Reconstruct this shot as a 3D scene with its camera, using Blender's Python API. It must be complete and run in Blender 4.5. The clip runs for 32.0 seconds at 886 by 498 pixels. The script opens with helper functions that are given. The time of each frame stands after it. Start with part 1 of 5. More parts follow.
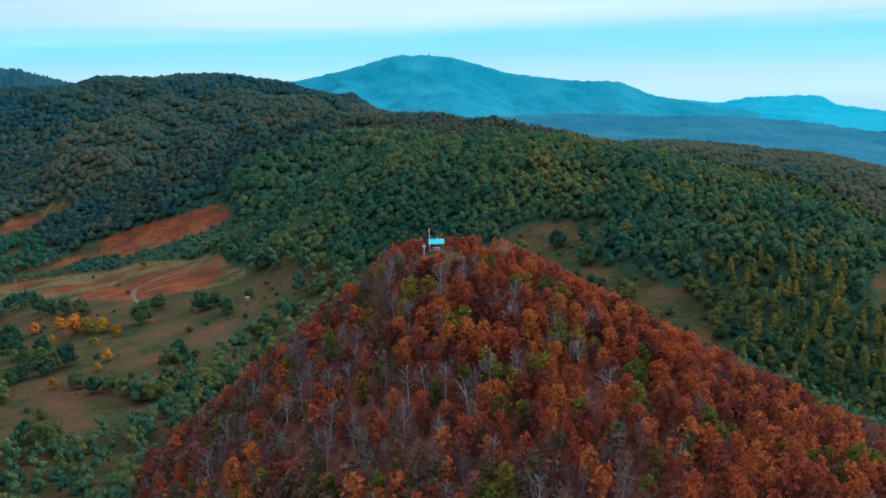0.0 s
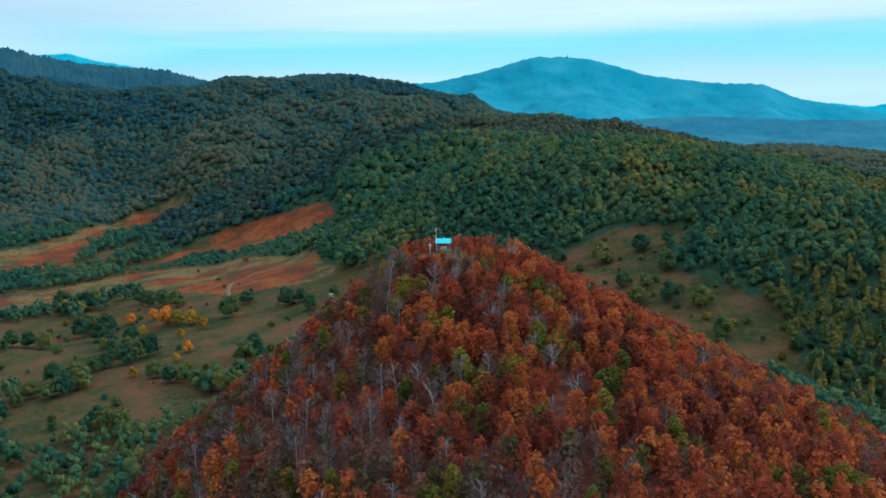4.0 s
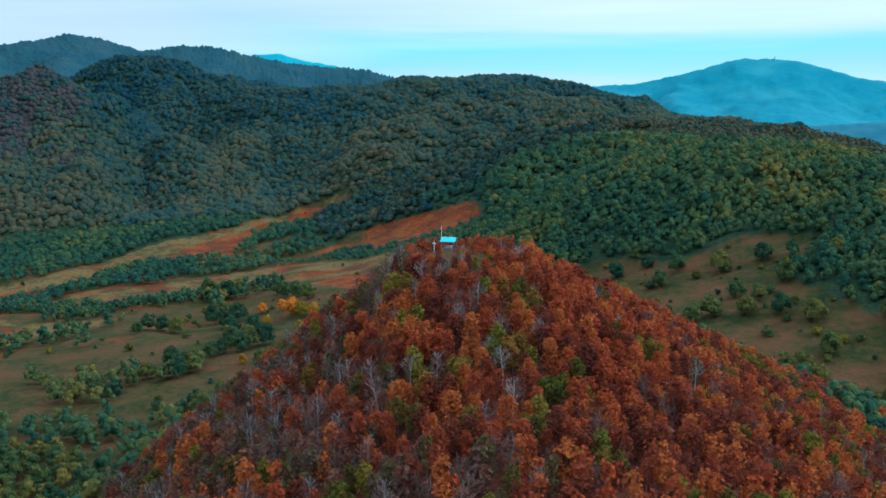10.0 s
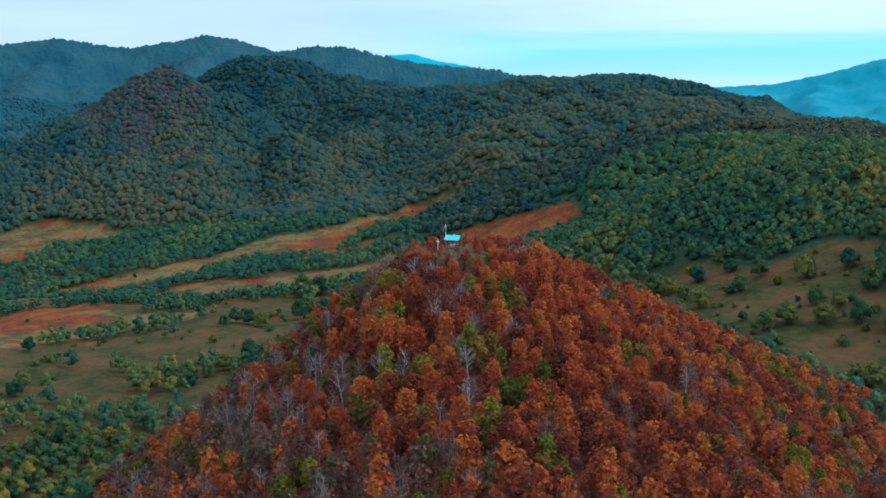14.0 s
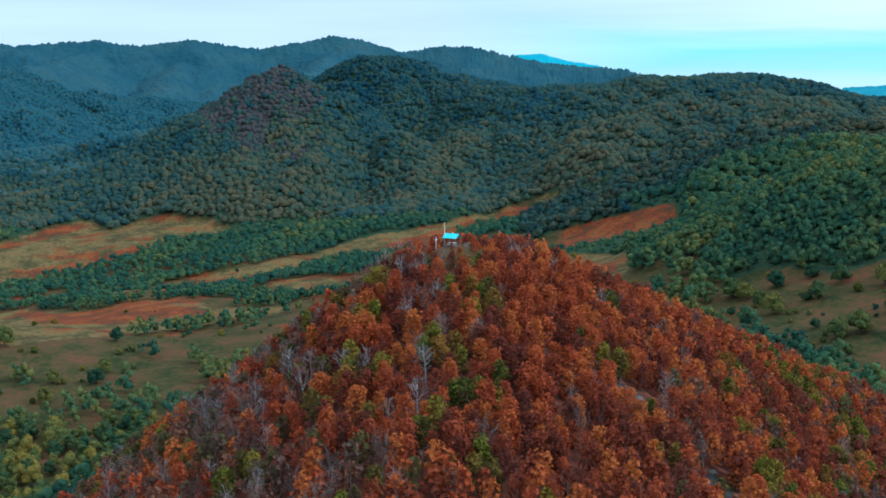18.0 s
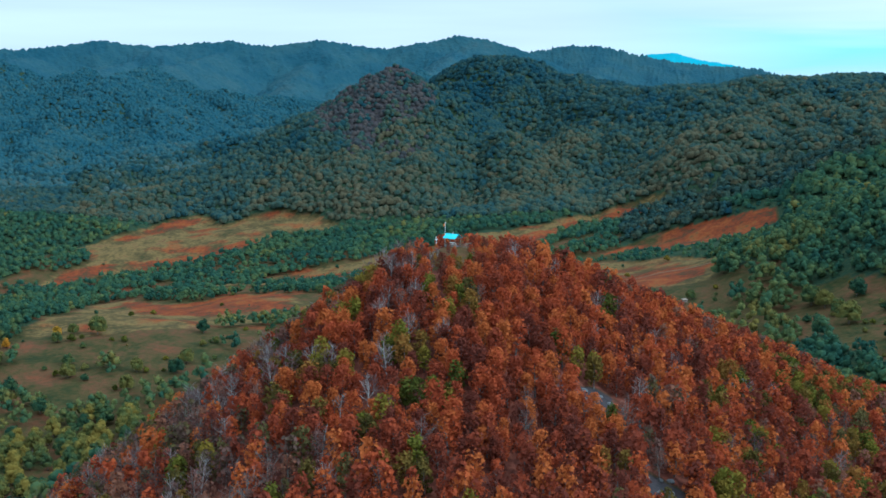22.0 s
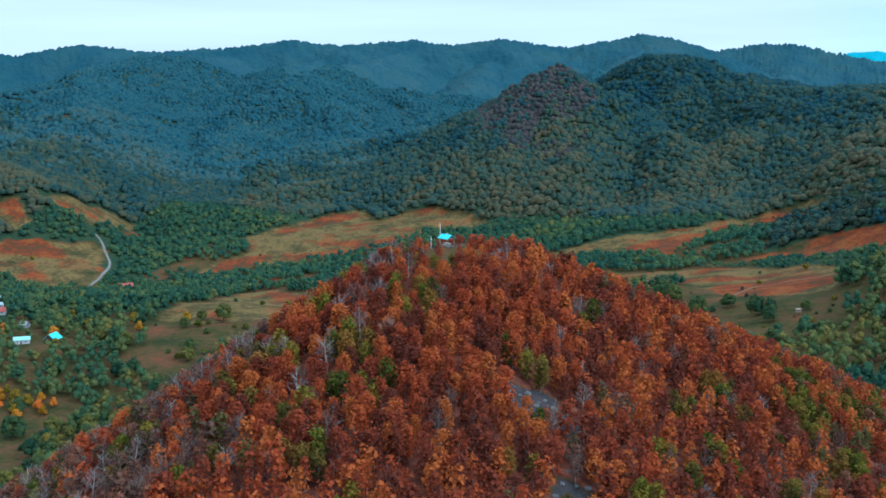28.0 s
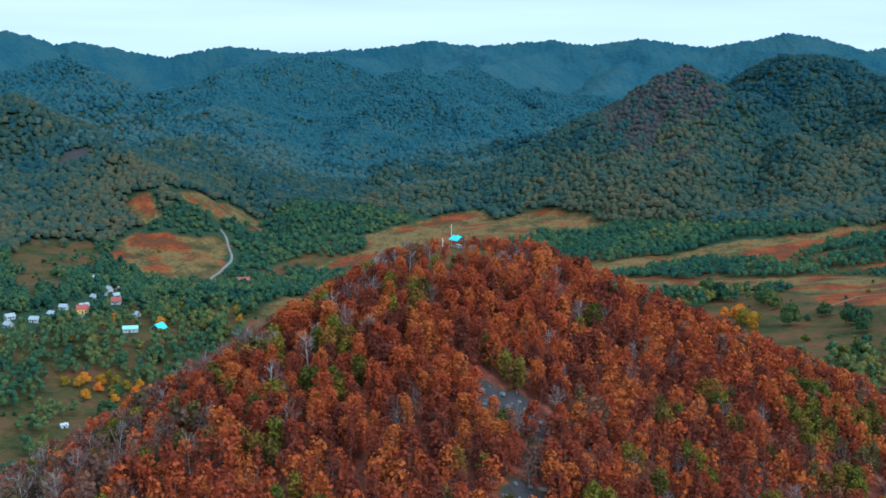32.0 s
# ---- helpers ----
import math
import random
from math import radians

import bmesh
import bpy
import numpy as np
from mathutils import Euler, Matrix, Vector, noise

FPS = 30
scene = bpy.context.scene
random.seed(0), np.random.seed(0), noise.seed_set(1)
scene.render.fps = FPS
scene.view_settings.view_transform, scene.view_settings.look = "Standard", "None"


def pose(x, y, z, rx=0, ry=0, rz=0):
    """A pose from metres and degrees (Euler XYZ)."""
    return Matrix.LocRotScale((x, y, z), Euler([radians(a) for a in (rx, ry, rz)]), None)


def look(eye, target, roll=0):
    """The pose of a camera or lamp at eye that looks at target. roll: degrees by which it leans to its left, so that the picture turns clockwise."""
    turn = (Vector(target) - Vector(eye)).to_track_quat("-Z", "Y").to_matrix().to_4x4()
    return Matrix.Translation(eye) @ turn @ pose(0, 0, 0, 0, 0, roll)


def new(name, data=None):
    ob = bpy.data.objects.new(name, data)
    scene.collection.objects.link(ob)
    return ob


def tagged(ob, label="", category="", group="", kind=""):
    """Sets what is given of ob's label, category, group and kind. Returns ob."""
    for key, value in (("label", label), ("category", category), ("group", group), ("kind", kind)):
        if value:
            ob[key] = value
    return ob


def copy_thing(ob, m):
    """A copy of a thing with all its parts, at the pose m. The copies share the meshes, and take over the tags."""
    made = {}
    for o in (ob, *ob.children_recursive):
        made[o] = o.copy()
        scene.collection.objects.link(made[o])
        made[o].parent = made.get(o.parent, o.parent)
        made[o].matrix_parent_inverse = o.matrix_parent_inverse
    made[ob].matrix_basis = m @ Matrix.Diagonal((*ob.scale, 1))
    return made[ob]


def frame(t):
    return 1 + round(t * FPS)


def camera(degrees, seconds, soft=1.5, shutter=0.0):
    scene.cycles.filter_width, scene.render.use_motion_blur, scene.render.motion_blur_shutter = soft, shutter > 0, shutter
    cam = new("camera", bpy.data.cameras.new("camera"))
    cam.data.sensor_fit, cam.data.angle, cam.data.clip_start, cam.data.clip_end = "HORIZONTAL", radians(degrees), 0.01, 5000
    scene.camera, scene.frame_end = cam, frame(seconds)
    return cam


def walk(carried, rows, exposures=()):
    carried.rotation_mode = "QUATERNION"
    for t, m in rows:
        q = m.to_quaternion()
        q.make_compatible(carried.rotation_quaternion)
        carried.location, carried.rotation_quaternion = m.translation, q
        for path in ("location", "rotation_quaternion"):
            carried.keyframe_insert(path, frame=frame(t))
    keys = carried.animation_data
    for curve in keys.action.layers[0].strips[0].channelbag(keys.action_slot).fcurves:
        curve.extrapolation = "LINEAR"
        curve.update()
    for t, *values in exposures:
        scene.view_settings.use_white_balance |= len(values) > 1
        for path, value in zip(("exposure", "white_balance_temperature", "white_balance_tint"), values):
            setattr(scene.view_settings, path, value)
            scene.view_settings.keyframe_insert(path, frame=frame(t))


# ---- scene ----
# ---- camera and its flight round the hill ----
PATH = [  # seconds, x, y, z, heading, pitch, roll
    (0, -136.05, -261.14, 39.76, -27.851, -8.109, -0.872),
    (1, -127.76, -264.46, 39.37, -26.020, -8.059, -0.808),
    (2, -119.38, -267.50, 38.96, -24.183, -8.008, -0.746),
    (3, -110.96, -270.30, 38.57, -22.356, -7.959, -0.680),
    (4, -102.52, -272.89, 38.21, -20.553, -7.916, -0.603),
    (5, -94.09, -275.28, 37.88, -18.784, -7.878, -0.506),
    (6, -85.65, -277.44, 37.57, -17.040, -7.844, -0.395),
    (7, -77.19, -279.40, 37.29, -15.304, -7.816, -0.286),
    (8, -68.73, -281.16, 37.07, -13.558, -7.797, -0.192),
    (9, -60.29, -282.79, 36.95, -11.795, -7.789, -0.115),
    (10, -51.87, -284.25, 36.89, -10.027, -7.792, -0.048),
    (11, -43.41, -285.45, 36.84, -8.258, -7.798, 0.006),
    (12, -34.86, -286.26, 36.72, -6.494, -7.799, 0.044),
    (13, -26.22, -286.59, 36.48, -4.730, -7.793, 0.054),
    (14, -17.54, -286.52, 36.16, -2.965, -7.783, 0.044),
    (15, -8.87, -286.19, 35.85, -1.210, -7.774, 0.029),
    (16, -0.24, -285.80, 35.64, 0.522, -7.772, 0.029),
    (17, 8.37, -285.33, 35.54, 2.217, -7.778, 0.048),
    (18, 16.98, -284.72, 35.52, 3.883, -7.790, 0.077),
    (19, 25.56, -284.01, 35.56, 5.551, -7.804, 0.111),
    (20, 34.12, -283.25, 35.63, 7.249, -7.817, 0.145),
    (21, 42.67, -282.52, 35.76, 9.001, -7.825, 0.178),
    (22, 51.23, -281.76, 35.94, 10.788, -7.831, 0.211),
    (23, 59.79, -280.85, 36.16, 12.567, -7.840, 0.248),
    (24, 68.36, -279.66, 36.38, 14.299, -7.856, 0.289),
    (25, 76.88, -278.15, 36.61, 15.939, -7.884, 0.340),
    (26, 85.38, -276.38, 36.85, 17.520, -7.919, 0.398),
    (27, 93.88, -274.43, 37.12, 19.117, -7.955, 0.454),
    (28, 102.45, -272.35, 37.41, 20.805, -7.985, 0.500),
    (29, 111.12, -270.18, 37.74, 22.620, -8.007, 0.530),
    (30, 119.87, -267.87, 38.09, 24.518, -8.024, 0.552),
    (31, 128.63, -265.32, 38.46, 26.448, -8.039, 0.569),
    (32, 137.32, -262.47, 38.83, 28.362, -8.056, 0.589),
]


def flown(t, x, y, z, heading, pitch, roll):
    h, p = radians(heading + 90), radians(pitch)
    ahead = Vector((math.cos(h) * math.cos(p), math.sin(h) * math.cos(p), math.sin(p)))
    return t, look((x, y, z), Vector((x, y, z)) + ahead * 100, roll)


cam = camera(42.80, 32.0, soft=1.65)
walk(cam, [flown(*row) for row in PATH], exposures=[(0, 0.47, 4800, -4), (16, 0.62, 4800, -3), (32, 0.75, 4750, -2)])

# ---- light: overcast sky with clear bands, one soft sun behind cloud ----
SUN_ELEV, SUN_AZ = radians(32), radians(-15)  # azimuth counted from +x towards +y
world = bpy.data.worlds.new("overcast_sky")
scene.world = world
world.use_nodes = True
wn, wl = world.node_tree.nodes, world.node_tree.links
wn.clear()


def wnode(kind, **values):
    n = wn.new(kind)
    for key, value in values.items():
        n.inputs[key].default_value = value
    return n


sky = wn.new("ShaderNodeTexSky")
sky.sky_type, sky.sun_disc = "NISHITA", False
sky.sun_elevation, sky.sun_rotation = SUN_ELEV, radians(90) - SUN_AZ
sky.air_density, sky.dust_density, sky.ozone_density = 1.0, 1.5, 2.0
coord = wn.new("ShaderNodeTexCoord")
split = wn.new("ShaderNodeSeparateXYZ")
wl.new(coord.outputs["Generated"], split.inputs[0])
stretch = wnode("ShaderNodeMapping", Scale=(1.6, 1.6, 26.0))
wl.new(coord.outputs["Generated"], stretch.inputs[0])
streak = wnode("ShaderNodeTexNoise", Scale=1.6, Detail=4.0, Roughness=0.5)
wl.new(stretch.outputs[0], streak.inputs["Vector"])
wobble = wn.new("ShaderNodeMath")
wobble.operation = "MULTIPLY_ADD"
wobble.inputs[1].default_value, wobble.inputs[2].default_value = 0.04, -0.02
wl.new(streak.outputs[0], wobble.inputs[0])
lift = wn.new("ShaderNodeMath")
wl.new(split.outputs[2], lift.inputs[0])
wl.new(wobble.outputs[0], lift.inputs[1])
cloud = wn.new("ShaderNodeValToRGB")
ramp = cloud.color_ramp
ramp.elements[0].position, ramp.elements[0].color = 0.0, (0.8, 0.8, 0.8, 1)
ramp.elements[1].position, ramp.elements[1].color = 1.0, (0.96, 0.96, 0.96, 1)
for at, v in ((0.012, 0.7), (0.022, 0.45), (0.038, 0.3), (0.047, 0.5), (0.057, 0.84), (0.08, 0.95)):
    e = ramp.elements.new(at)
    e.color = (v, v, v, 1)
wl.new(lift.outputs[0], cloud.inputs[0])
veil = wn.new("ShaderNodeMapRange")  # the clear bands open towards the east only
veil.interpolation_type = "SMOOTHSTEP"
veil.inputs["From Min"].default_value, veil.inputs["From Max"].default_value = -0.12, 0.32
veil.inputs["To Min"].default_value, veil.inputs["To Max"].default_value = 1.0, 0.0
wl.new(split.outputs[0], veil.inputs["Value"])
shut = wn.new("ShaderNodeMath")
shut.operation = "MAXIMUM"
wl.new(cloud.outputs[0], shut.inputs[0])
wl.new(veil.outputs[0], shut.inputs[1])
blend = wn.new("ShaderNodeMix")
blend.data_type = "RGBA"
wl.new(shut.outputs[0], blend.inputs[0])
gap = wn.new("ShaderNodeMix")
gap.data_type = "RGBA"
gap.inputs[0].default_value = 0.85
wl.new(sky.outputs[0], gap.inputs[6])
gap.inputs[7].default_value = (1.4, 6.0, 6.3, 1)
wl.new(gap.outputs[2], blend.inputs[6])
overcast = wn.new("ShaderNodeMix")
overcast.data_type = "RGBA"
wl.new(veil.outputs[0], overcast.inputs[0])
overcast.inputs[6].default_value, overcast.inputs[7].default_value = (6.6, 6.3, 6.0, 1), (5.4, 5.5, 5.4, 1)
wl.new(overcast.outputs[2], blend.inputs[7])
back = wnode("ShaderNodeBackground", Strength=0.1)
zenith = wn.new("ShaderNodeMapRange")  # an overcast sky is brightest overhead
zenith.inputs["From Min"].default_value, zenith.inputs["From Max"].default_value = 0.1, 0.9
zenith.inputs["To Min"].default_value, zenith.inputs["To Max"].default_value = 1.0, 2.5
wl.new(split.outputs[2], zenith.inputs["Value"])
bright = wn.new("ShaderNodeVectorMath")
bright.operation = "SCALE"
wl.new(blend.outputs[2], bright.inputs[0])
uneven = wn.new("ShaderNodeMapRange")
uneven.inputs["From Min"].default_value, uneven.inputs["From Max"].default_value = 0.3, 0.7
uneven.inputs["To Min"].default_value, uneven.inputs["To Max"].default_value = 0.92, 1.06
wl.new(streak.outputs[0], uneven.inputs["Value"])
both_ways = wn.new("ShaderNodeMath")
both_ways.operation = "MULTIPLY"
wl.new(zenith.outputs[0], both_ways.inputs[0])
wl.new(uneven.outputs[0], both_ways.inputs[1])
wl.new(both_ways.outputs[0], bright.inputs["Scale"])
wl.new(bright.outputs[0], back.inputs[0])
wout = wn.new("ShaderNodeOutputWorld")
wl.new(back.outputs[0], wout.inputs[0])

sun = new("sun", bpy.data.lights.new("sun", "SUN"))
sun.data.energy, sun.data.angle, sun.data.color = 1.9, radians(12), (1.0, 0.95, 0.88)
sun.matrix_world = look((math.cos(SUN_AZ) * math.cos(SUN_ELEV) * 100, math.sin(SUN_AZ) * math.cos(SUN_ELEV) * 100, math.sin(SUN_ELEV) * 100), (0, 0, 0))


# ---- the lie of the land ----
def bump(x, y, cx, cy, rx, ry, turn, height, power=2.0):
    c, s = math.cos(radians(turn)), math.sin(radians(turn))
    u, w = ((x - cx) * c + (y - cy) * s) / rx, ((y - cy) * c - (x - cx) * s) / ry
    return height * np.exp(-(0.5 if power == 2 else 0.8) * (u * u + w * w) ** (power / 2))


def red_hill(x, y):
    """The steep cone of the near hill, with a slope of its own to each side."""
    a, r = np.arctan2(y, x), np.hypot(x, y)
    slope = 0.616 - 0.164 * np.cos(a) + 0.138 * np.sin(a) + 0.08 * np.cos(2 * a) - 0.085 * np.sin(2 * a) + 0.029 * np.cos(3 * a) - 0.04 * np.sin(3 * a)
    s = np.minimum(np.sqrt((r * slope) ** 2 + 25) - 5, 250)
    return -2.6 - s * (1 - 0.171 * s / 200)


def steep_cone(x, y):
    """The pointed stony hill across the valley."""
    dx, dy = x + 303, y - 1232
    return 72 - np.sqrt((dx * 0.68) ** 2 + (dy * np.where(dy < 0, 0.58, 0.7)) ** 2 + 12) + 9 * np.clip(np.hypot(dx, dy) / 90, 0, 1) * (0.4 - np.abs(wave_noise(x + 0.2 * y, y * 0.35, 120, 9)))


def meet(a, b, k=14.0):
    """The higher of two surfaces, with a rounded joint."""
    m = np.maximum(a, b)
    return m + k * np.log(np.exp((a - m) / k) + np.exp((b - m) / k)) - k * math.log(2) * np.exp(-np.abs(a - b) / k)


def wave_noise(x, y, size, seed):
    """Smooth noise of about -1 to 1 from a few crossed waves."""
    r = np.random.RandomState(seed)
    z = 0.0
    for i in range(7):
        a, p, q = r.uniform(0, 6.283), r.uniform(0, 6.283), r.uniform(0.7, 1.6)
        z = z + np.sin((x * math.cos(a) + y * math.sin(a)) * 6.283 / size * q + p + 1.3 * np.sin((y * math.cos(a) - x * math.sin(a)) * 4.1 / size + q * 9))
    return z / 4.0


def LAND_LOW(x, y):
    """All but the near hill."""
    z = -119.1 + -0.0060 * x + 0.0130 * y
    z += bump(x, y, 300, 500, 130, 150, 0, 83.9, 2.0)  # front
    z += bump(x, y, 200, 420, 55, 70, 0, 16.2, 2.0)  # front l
    z += bump(x, y, 380, 330, 110, 120, 0, 32.6, 2.0)  # front r
    z += bump(x, y, 330, 190, 70, 110, 0, 43.1, 2.0)  # right forest
    z += bump(x, y, 240, 1260, 330, 170, 0, 154.6, 2.0)  # back
    z += bump(x, y, 450, 1150, 200, 150, 0, -9.6, 2.0)  # hollow
    z += bump(x, y, 140, 1060, 220, 80, 0, 8.6, 2.0)  # back front
    z += bump(x, y, -120, 860, 260, 70, -8, 5.6, 2.0)  # fieldvalley
    z += bump(x, y, -520, 660, 90, 140, 0, -12.8, 2.0)  # hollow
    z += bump(x, y, -640, 1050, 120, 160, 20, -12.0, 2.0)  # hollow
    z += bump(x, y, 300, 760, 150, 110, 0, 34.9, 2.0)  # valleyforest
    z += bump(x, y, -220, 1470, 200, 150, 0, 167.5, 2.0)  # dome
    z += bump(x, y, -250, 1450, 72, 110, 0, 25.0, 2.0)  # dome top
    z += bump(x, y, 0, 1400, 160, 140, 0, -30.1, 2.0)  # hollow
    z += bump(x, y, -480, 1120, 130, 150, 30, 42.6, 2.0)  # leftspur
    z += bump(x, y, -1000, 720, 150, 190, 0, 53.5, 2.0)  # left
    z += bump(x, y, -830, 680, 70, 110, 0, 17.2, 2.0)  # leftfoot
    z += bump(x, y, -760, 1300, 200, 180, 0, -12.0, 2.0)  # hollow
    z += bump(x, y, -1050, 1600, 200, 170, 0, 76.6, 2.0)  # mid2
    z += bump(x, y, -880, 1700, 130, 150, 0, 28.5, 2.0)  # mid3
    z += bump(x, y, -1150, 1300, 150, 150, 0, 22.7, 2.0)  # mid4
    z += bump(x, y, -300, 480, 70, 60, 0, -3.5, 2.0)  # hollow
    z += bump(x, y, -580, 560, 150, 120, 0, -16.3, 2.0)  # hollow
    z += bump(x, y, 820, 760, 200, 160, 0, 59.0, 2.0)  # rightfar
    z += bump(x, y, 150, 270, 80, 70, 0, -2.8, 2.0)  # hollow
    z += bump(x, y, -1700, 2000, 400, 400, 0, -33.0, 2.0)  # hollow
    z += bump(x, y, 2120, 1690, 180, 180, 0, -70.1, 2.0)  # hollow
    z += bump(x, y, -990, 1120, 80, 80, 0, 35.1, 2.0)  # swell
    z += bump(x, y, 460, 920, 180, 180, 0, 80.8, 2.0)  # swell
    z += bump(x, y, 1790, 1410, 180, 180, 0, -41.5, 2.0)  # hollow
    z += bump(x, y, -990, 700, 55, 55, 0, 67.2, 2.0)  # swell
    z += bump(x, y, 710, 510, 120, 120, 0, 45.6, 2.0)  # swell
    z += bump(x, y, -690, 1260, 55, 55, 0, 40.4, 2.0)  # swell
    z += bump(x, y, -360, 720, 180, 180, 0, -24.8, 2.0)  # hollow
    z += bump(x, y, 1350, 2330, 120, 120, 0, 43.2, 2.0)  # swell
    z += bump(x, y, -660, 1680, 180, 180, 0, 5.0, 2.0)  # swell
    z += bump(x, y, 670, 1140, 55, 55, 0, 22.8, 2.0)  # swell
    z += bump(x, y, -1880, 1960, 55, 55, 0, 52.0, 2.0)  # swell
    z += bump(x, y, -1910, 1910, 55, 55, 0, -39.7, 2.0)  # hollow
    z += bump(x, y, -110, 1210, 55, 55, 0, -37.6, 2.0)  # hollow
    z += bump(x, y, -280, 150, 120, 120, 0, -20.9, 2.0)  # hollow
    z += bump(x, y, -1220, 1250, 180, 180, 0, -39.9, 2.0)  # hollow
    z += bump(x, y, -310, 1340, 120, 120, 0, -53.6, 2.0)  # hollow
    z += bump(x, y, -670, 1710, 55, 55, 0, -22.4, 2.0)  # hollow
    z += bump(x, y, -990, 1110, 180, 180, 0, 40.4, 2.0)  # swell
    z += bump(x, y, -1220, 1250, 55, 55, 0, 38.6, 2.0)  # swell
    z += bump(x, y, -310, 1340, 80, 80, 0, -40.0, 2.0)  # hollow
    z += bump(x, y, -1400, 900, 55, 55, 0, 46.8, 2.0)  # swell
    z += bump(x, y, 120, 300, 180, 180, 0, 21.5, 2.0)  # swell
    z += bump(x, y, 180, 210, 55, 55, 0, 16.1, 2.0)  # swell
    z += bump(x, y, -310, 370, 55, 55, 0, 10.0, 2.0)  # swell
    z += bump(x, y, -450, 1010, 80, 80, 0, -23.9, 2.0)  # hollow
    z += bump(x, y, -1160, 1330, 120, 120, 0, 13.4, 2.0)  # swell
    z += bump(x, y, -1110, 1450, 55, 55, 0, 11.8, 2.0)  # swell
    z += bump(x, y, -660, 1680, 80, 80, 0, 42.3, 2.0)  # swell
    z += bump(x, y, -800, 1730, 55, 55, 0, 31.4, 2.0)  # swell
    z += bump(x, y, -910, 1670, 55, 55, 0, 28.1, 2.0)  # swell
    z += bump(x, y, -1160, 1330, 80, 80, 0, 24.1, 2.0)  # swell
    return z


def ravine(x, y, line, depth, wide):
    """How much a wooded ravine along a line cuts into the land; it runs out at its upper end."""
    cut = np.zeros(np.shape(x))
    for n, ((x0, y0), (x1, y1)) in enumerate(zip(line, line[1:])):
        f = np.clip(((x - x0) * (x1 - x0) + (y - y0) * (y1 - y0)) / ((x1 - x0) ** 2 + (y1 - y0) ** 2), 0, 1)
        d2 = (x - x0 - f * (x1 - x0)) ** 2 + (y - y0 - f * (y1 - y0)) ** 2
        cut = np.maximum(cut, depth * (1 - 0.75 * ((n + f) / (len(line) - 1)) ** 2) * np.exp(-d2 / (2 * wide * wide)))
    return cut


# The crest of the long range: x, y, height
MAIN_CREST = [(-2300, 1350, 175), (-2069, 1619, 164), (-2020, 1676, 152), (-1986, 1713, 134), (-1959, 1741, 144), (-1896, 1806, 130), (-1809, 1888, 109), (-1694, 1986, 139), (-1562, 2087, 123), (-1498, 2146, 132), (-1394, 2212, 139), (-1285, 2274, 159), (-1172, 2333, 148), (-1003, 2408, 162), (-910, 2445, 151), (-789, 2487, 169), (-639, 2531, 146), (-449, 2575, 180), (-368, 2589, 168), (-279, 2602, 140), (-100, 2620, 60)]

# Crests of the spurs and side ridges: x, y, height, with the fall to each side and the roundness of the crest
SPURS = [
    (0.58, 20, [(310, 640, -6), (262, 698, -6), (222, 748, -8), (166, 792, -24), (131, 790, -43), (98, 772, -60), (60, 750, -86)]),
    (0.6, 14, [(292, 596, -12), (247, 630, -26), (206, 622, -36), (178, 640, -58)]),
    (0.45, 26, [(300, 1130, 36), (307, 1010, 27), (340, 930, 16), (420, 860, -4)]),
    (0.55, 24, [(215, 1160, 30), (200, 1081, 18), (138, 1015, -3), (100, 968, -24), (62, 985, -40)]),
    (0.5, 20, [(307, 1000, 22), (249, 985, 3), (205, 935, -26)]),
    (0.55, 10, [(-303, 1232, 58), (-250, 1225, 38), (-211, 1208, 15), (-165, 1160, -12), (-128, 1116, -26), (-90, 1045, -52)]),
    (0.62, 10, [(-300, 1225, 56), (-219, 1128, -10), (-225, 998, -44), (-214, 950, -78)]),
    (0.65, 10, [(-312, 1140, 14), (-312, 1063, -22), (-300, 1015, -50)]),
    (0.72, 10, [(-421, 1188, -10), (-445, 1115, -62), (-470, 1085, -70), (-523, 1027, -82), (-591, 952, -94), (-640, 905, -118)]),
    (0.55, 12, [(-449, 2570, 150), (-410, 2050, 85), (-420, 1650, 36), (-470, 1430, 2), (-529, 1285, -28), (-576, 1275, -34), (-616, 1150, -58), (-653, 1051, -78), (-712, 975, -108)]),
    (0.55, 14, [(-470, 1560, 14), (-560, 1480, -14), (-661, 1373, -46), (-723, 1193, -66), (-760, 1080, -92)]),
    (0.55, 16, [(-1003, 2400, 140), (-1005, 2150, 106), (-1000, 1960, 84), (-982, 1822, 66), (-935, 1640, 34), (-925, 1460, 0), (-882, 1315, -42), (-830, 1180, -72), (-785, 1060, -96)]),
    (0.5, 18, [(-980, 1822, 58), (-880, 1690, 24), (-812, 1562, 0), (-725, 1440, -38)]),
    (0.5, 18, [(-789, 2480, 140), (-760, 2200, 72), (-720, 1960, 20), (-706, 1858, -4), (-640, 1640, -20), (-560, 1480, -18)]),
    (0.5, 20, [(-1394, 2205, 120), (-1370, 1800, 92), (-1300, 1500, 64), (-1181, 1346, 34), (-1040, 1205, 0), (-1012, 1080, -10), (-900, 950, -50), (-800, 890, -66), (-757, 878, -74)]),
    (0.55, 14, [(-1420, 1160, 76), (-1230, 1085, 64), (-1150, 1010, 22), (-1044, 951, -12), (-912, 915, -42), (-860, 905, -64)]),
    (0.62, 10, [(-1010, 780, 4), (-940, 752, -12), (-879, 740, -34), (-800, 728, -54), (-748, 702, -60)]),
    (0.55, 12, [(-1172, 2325, 125), (-1160, 2050, 88), (-1120, 1880, 60), (-1088, 1821, 42), (-1010, 1700, 10), (-980, 1560, -8)]),
]


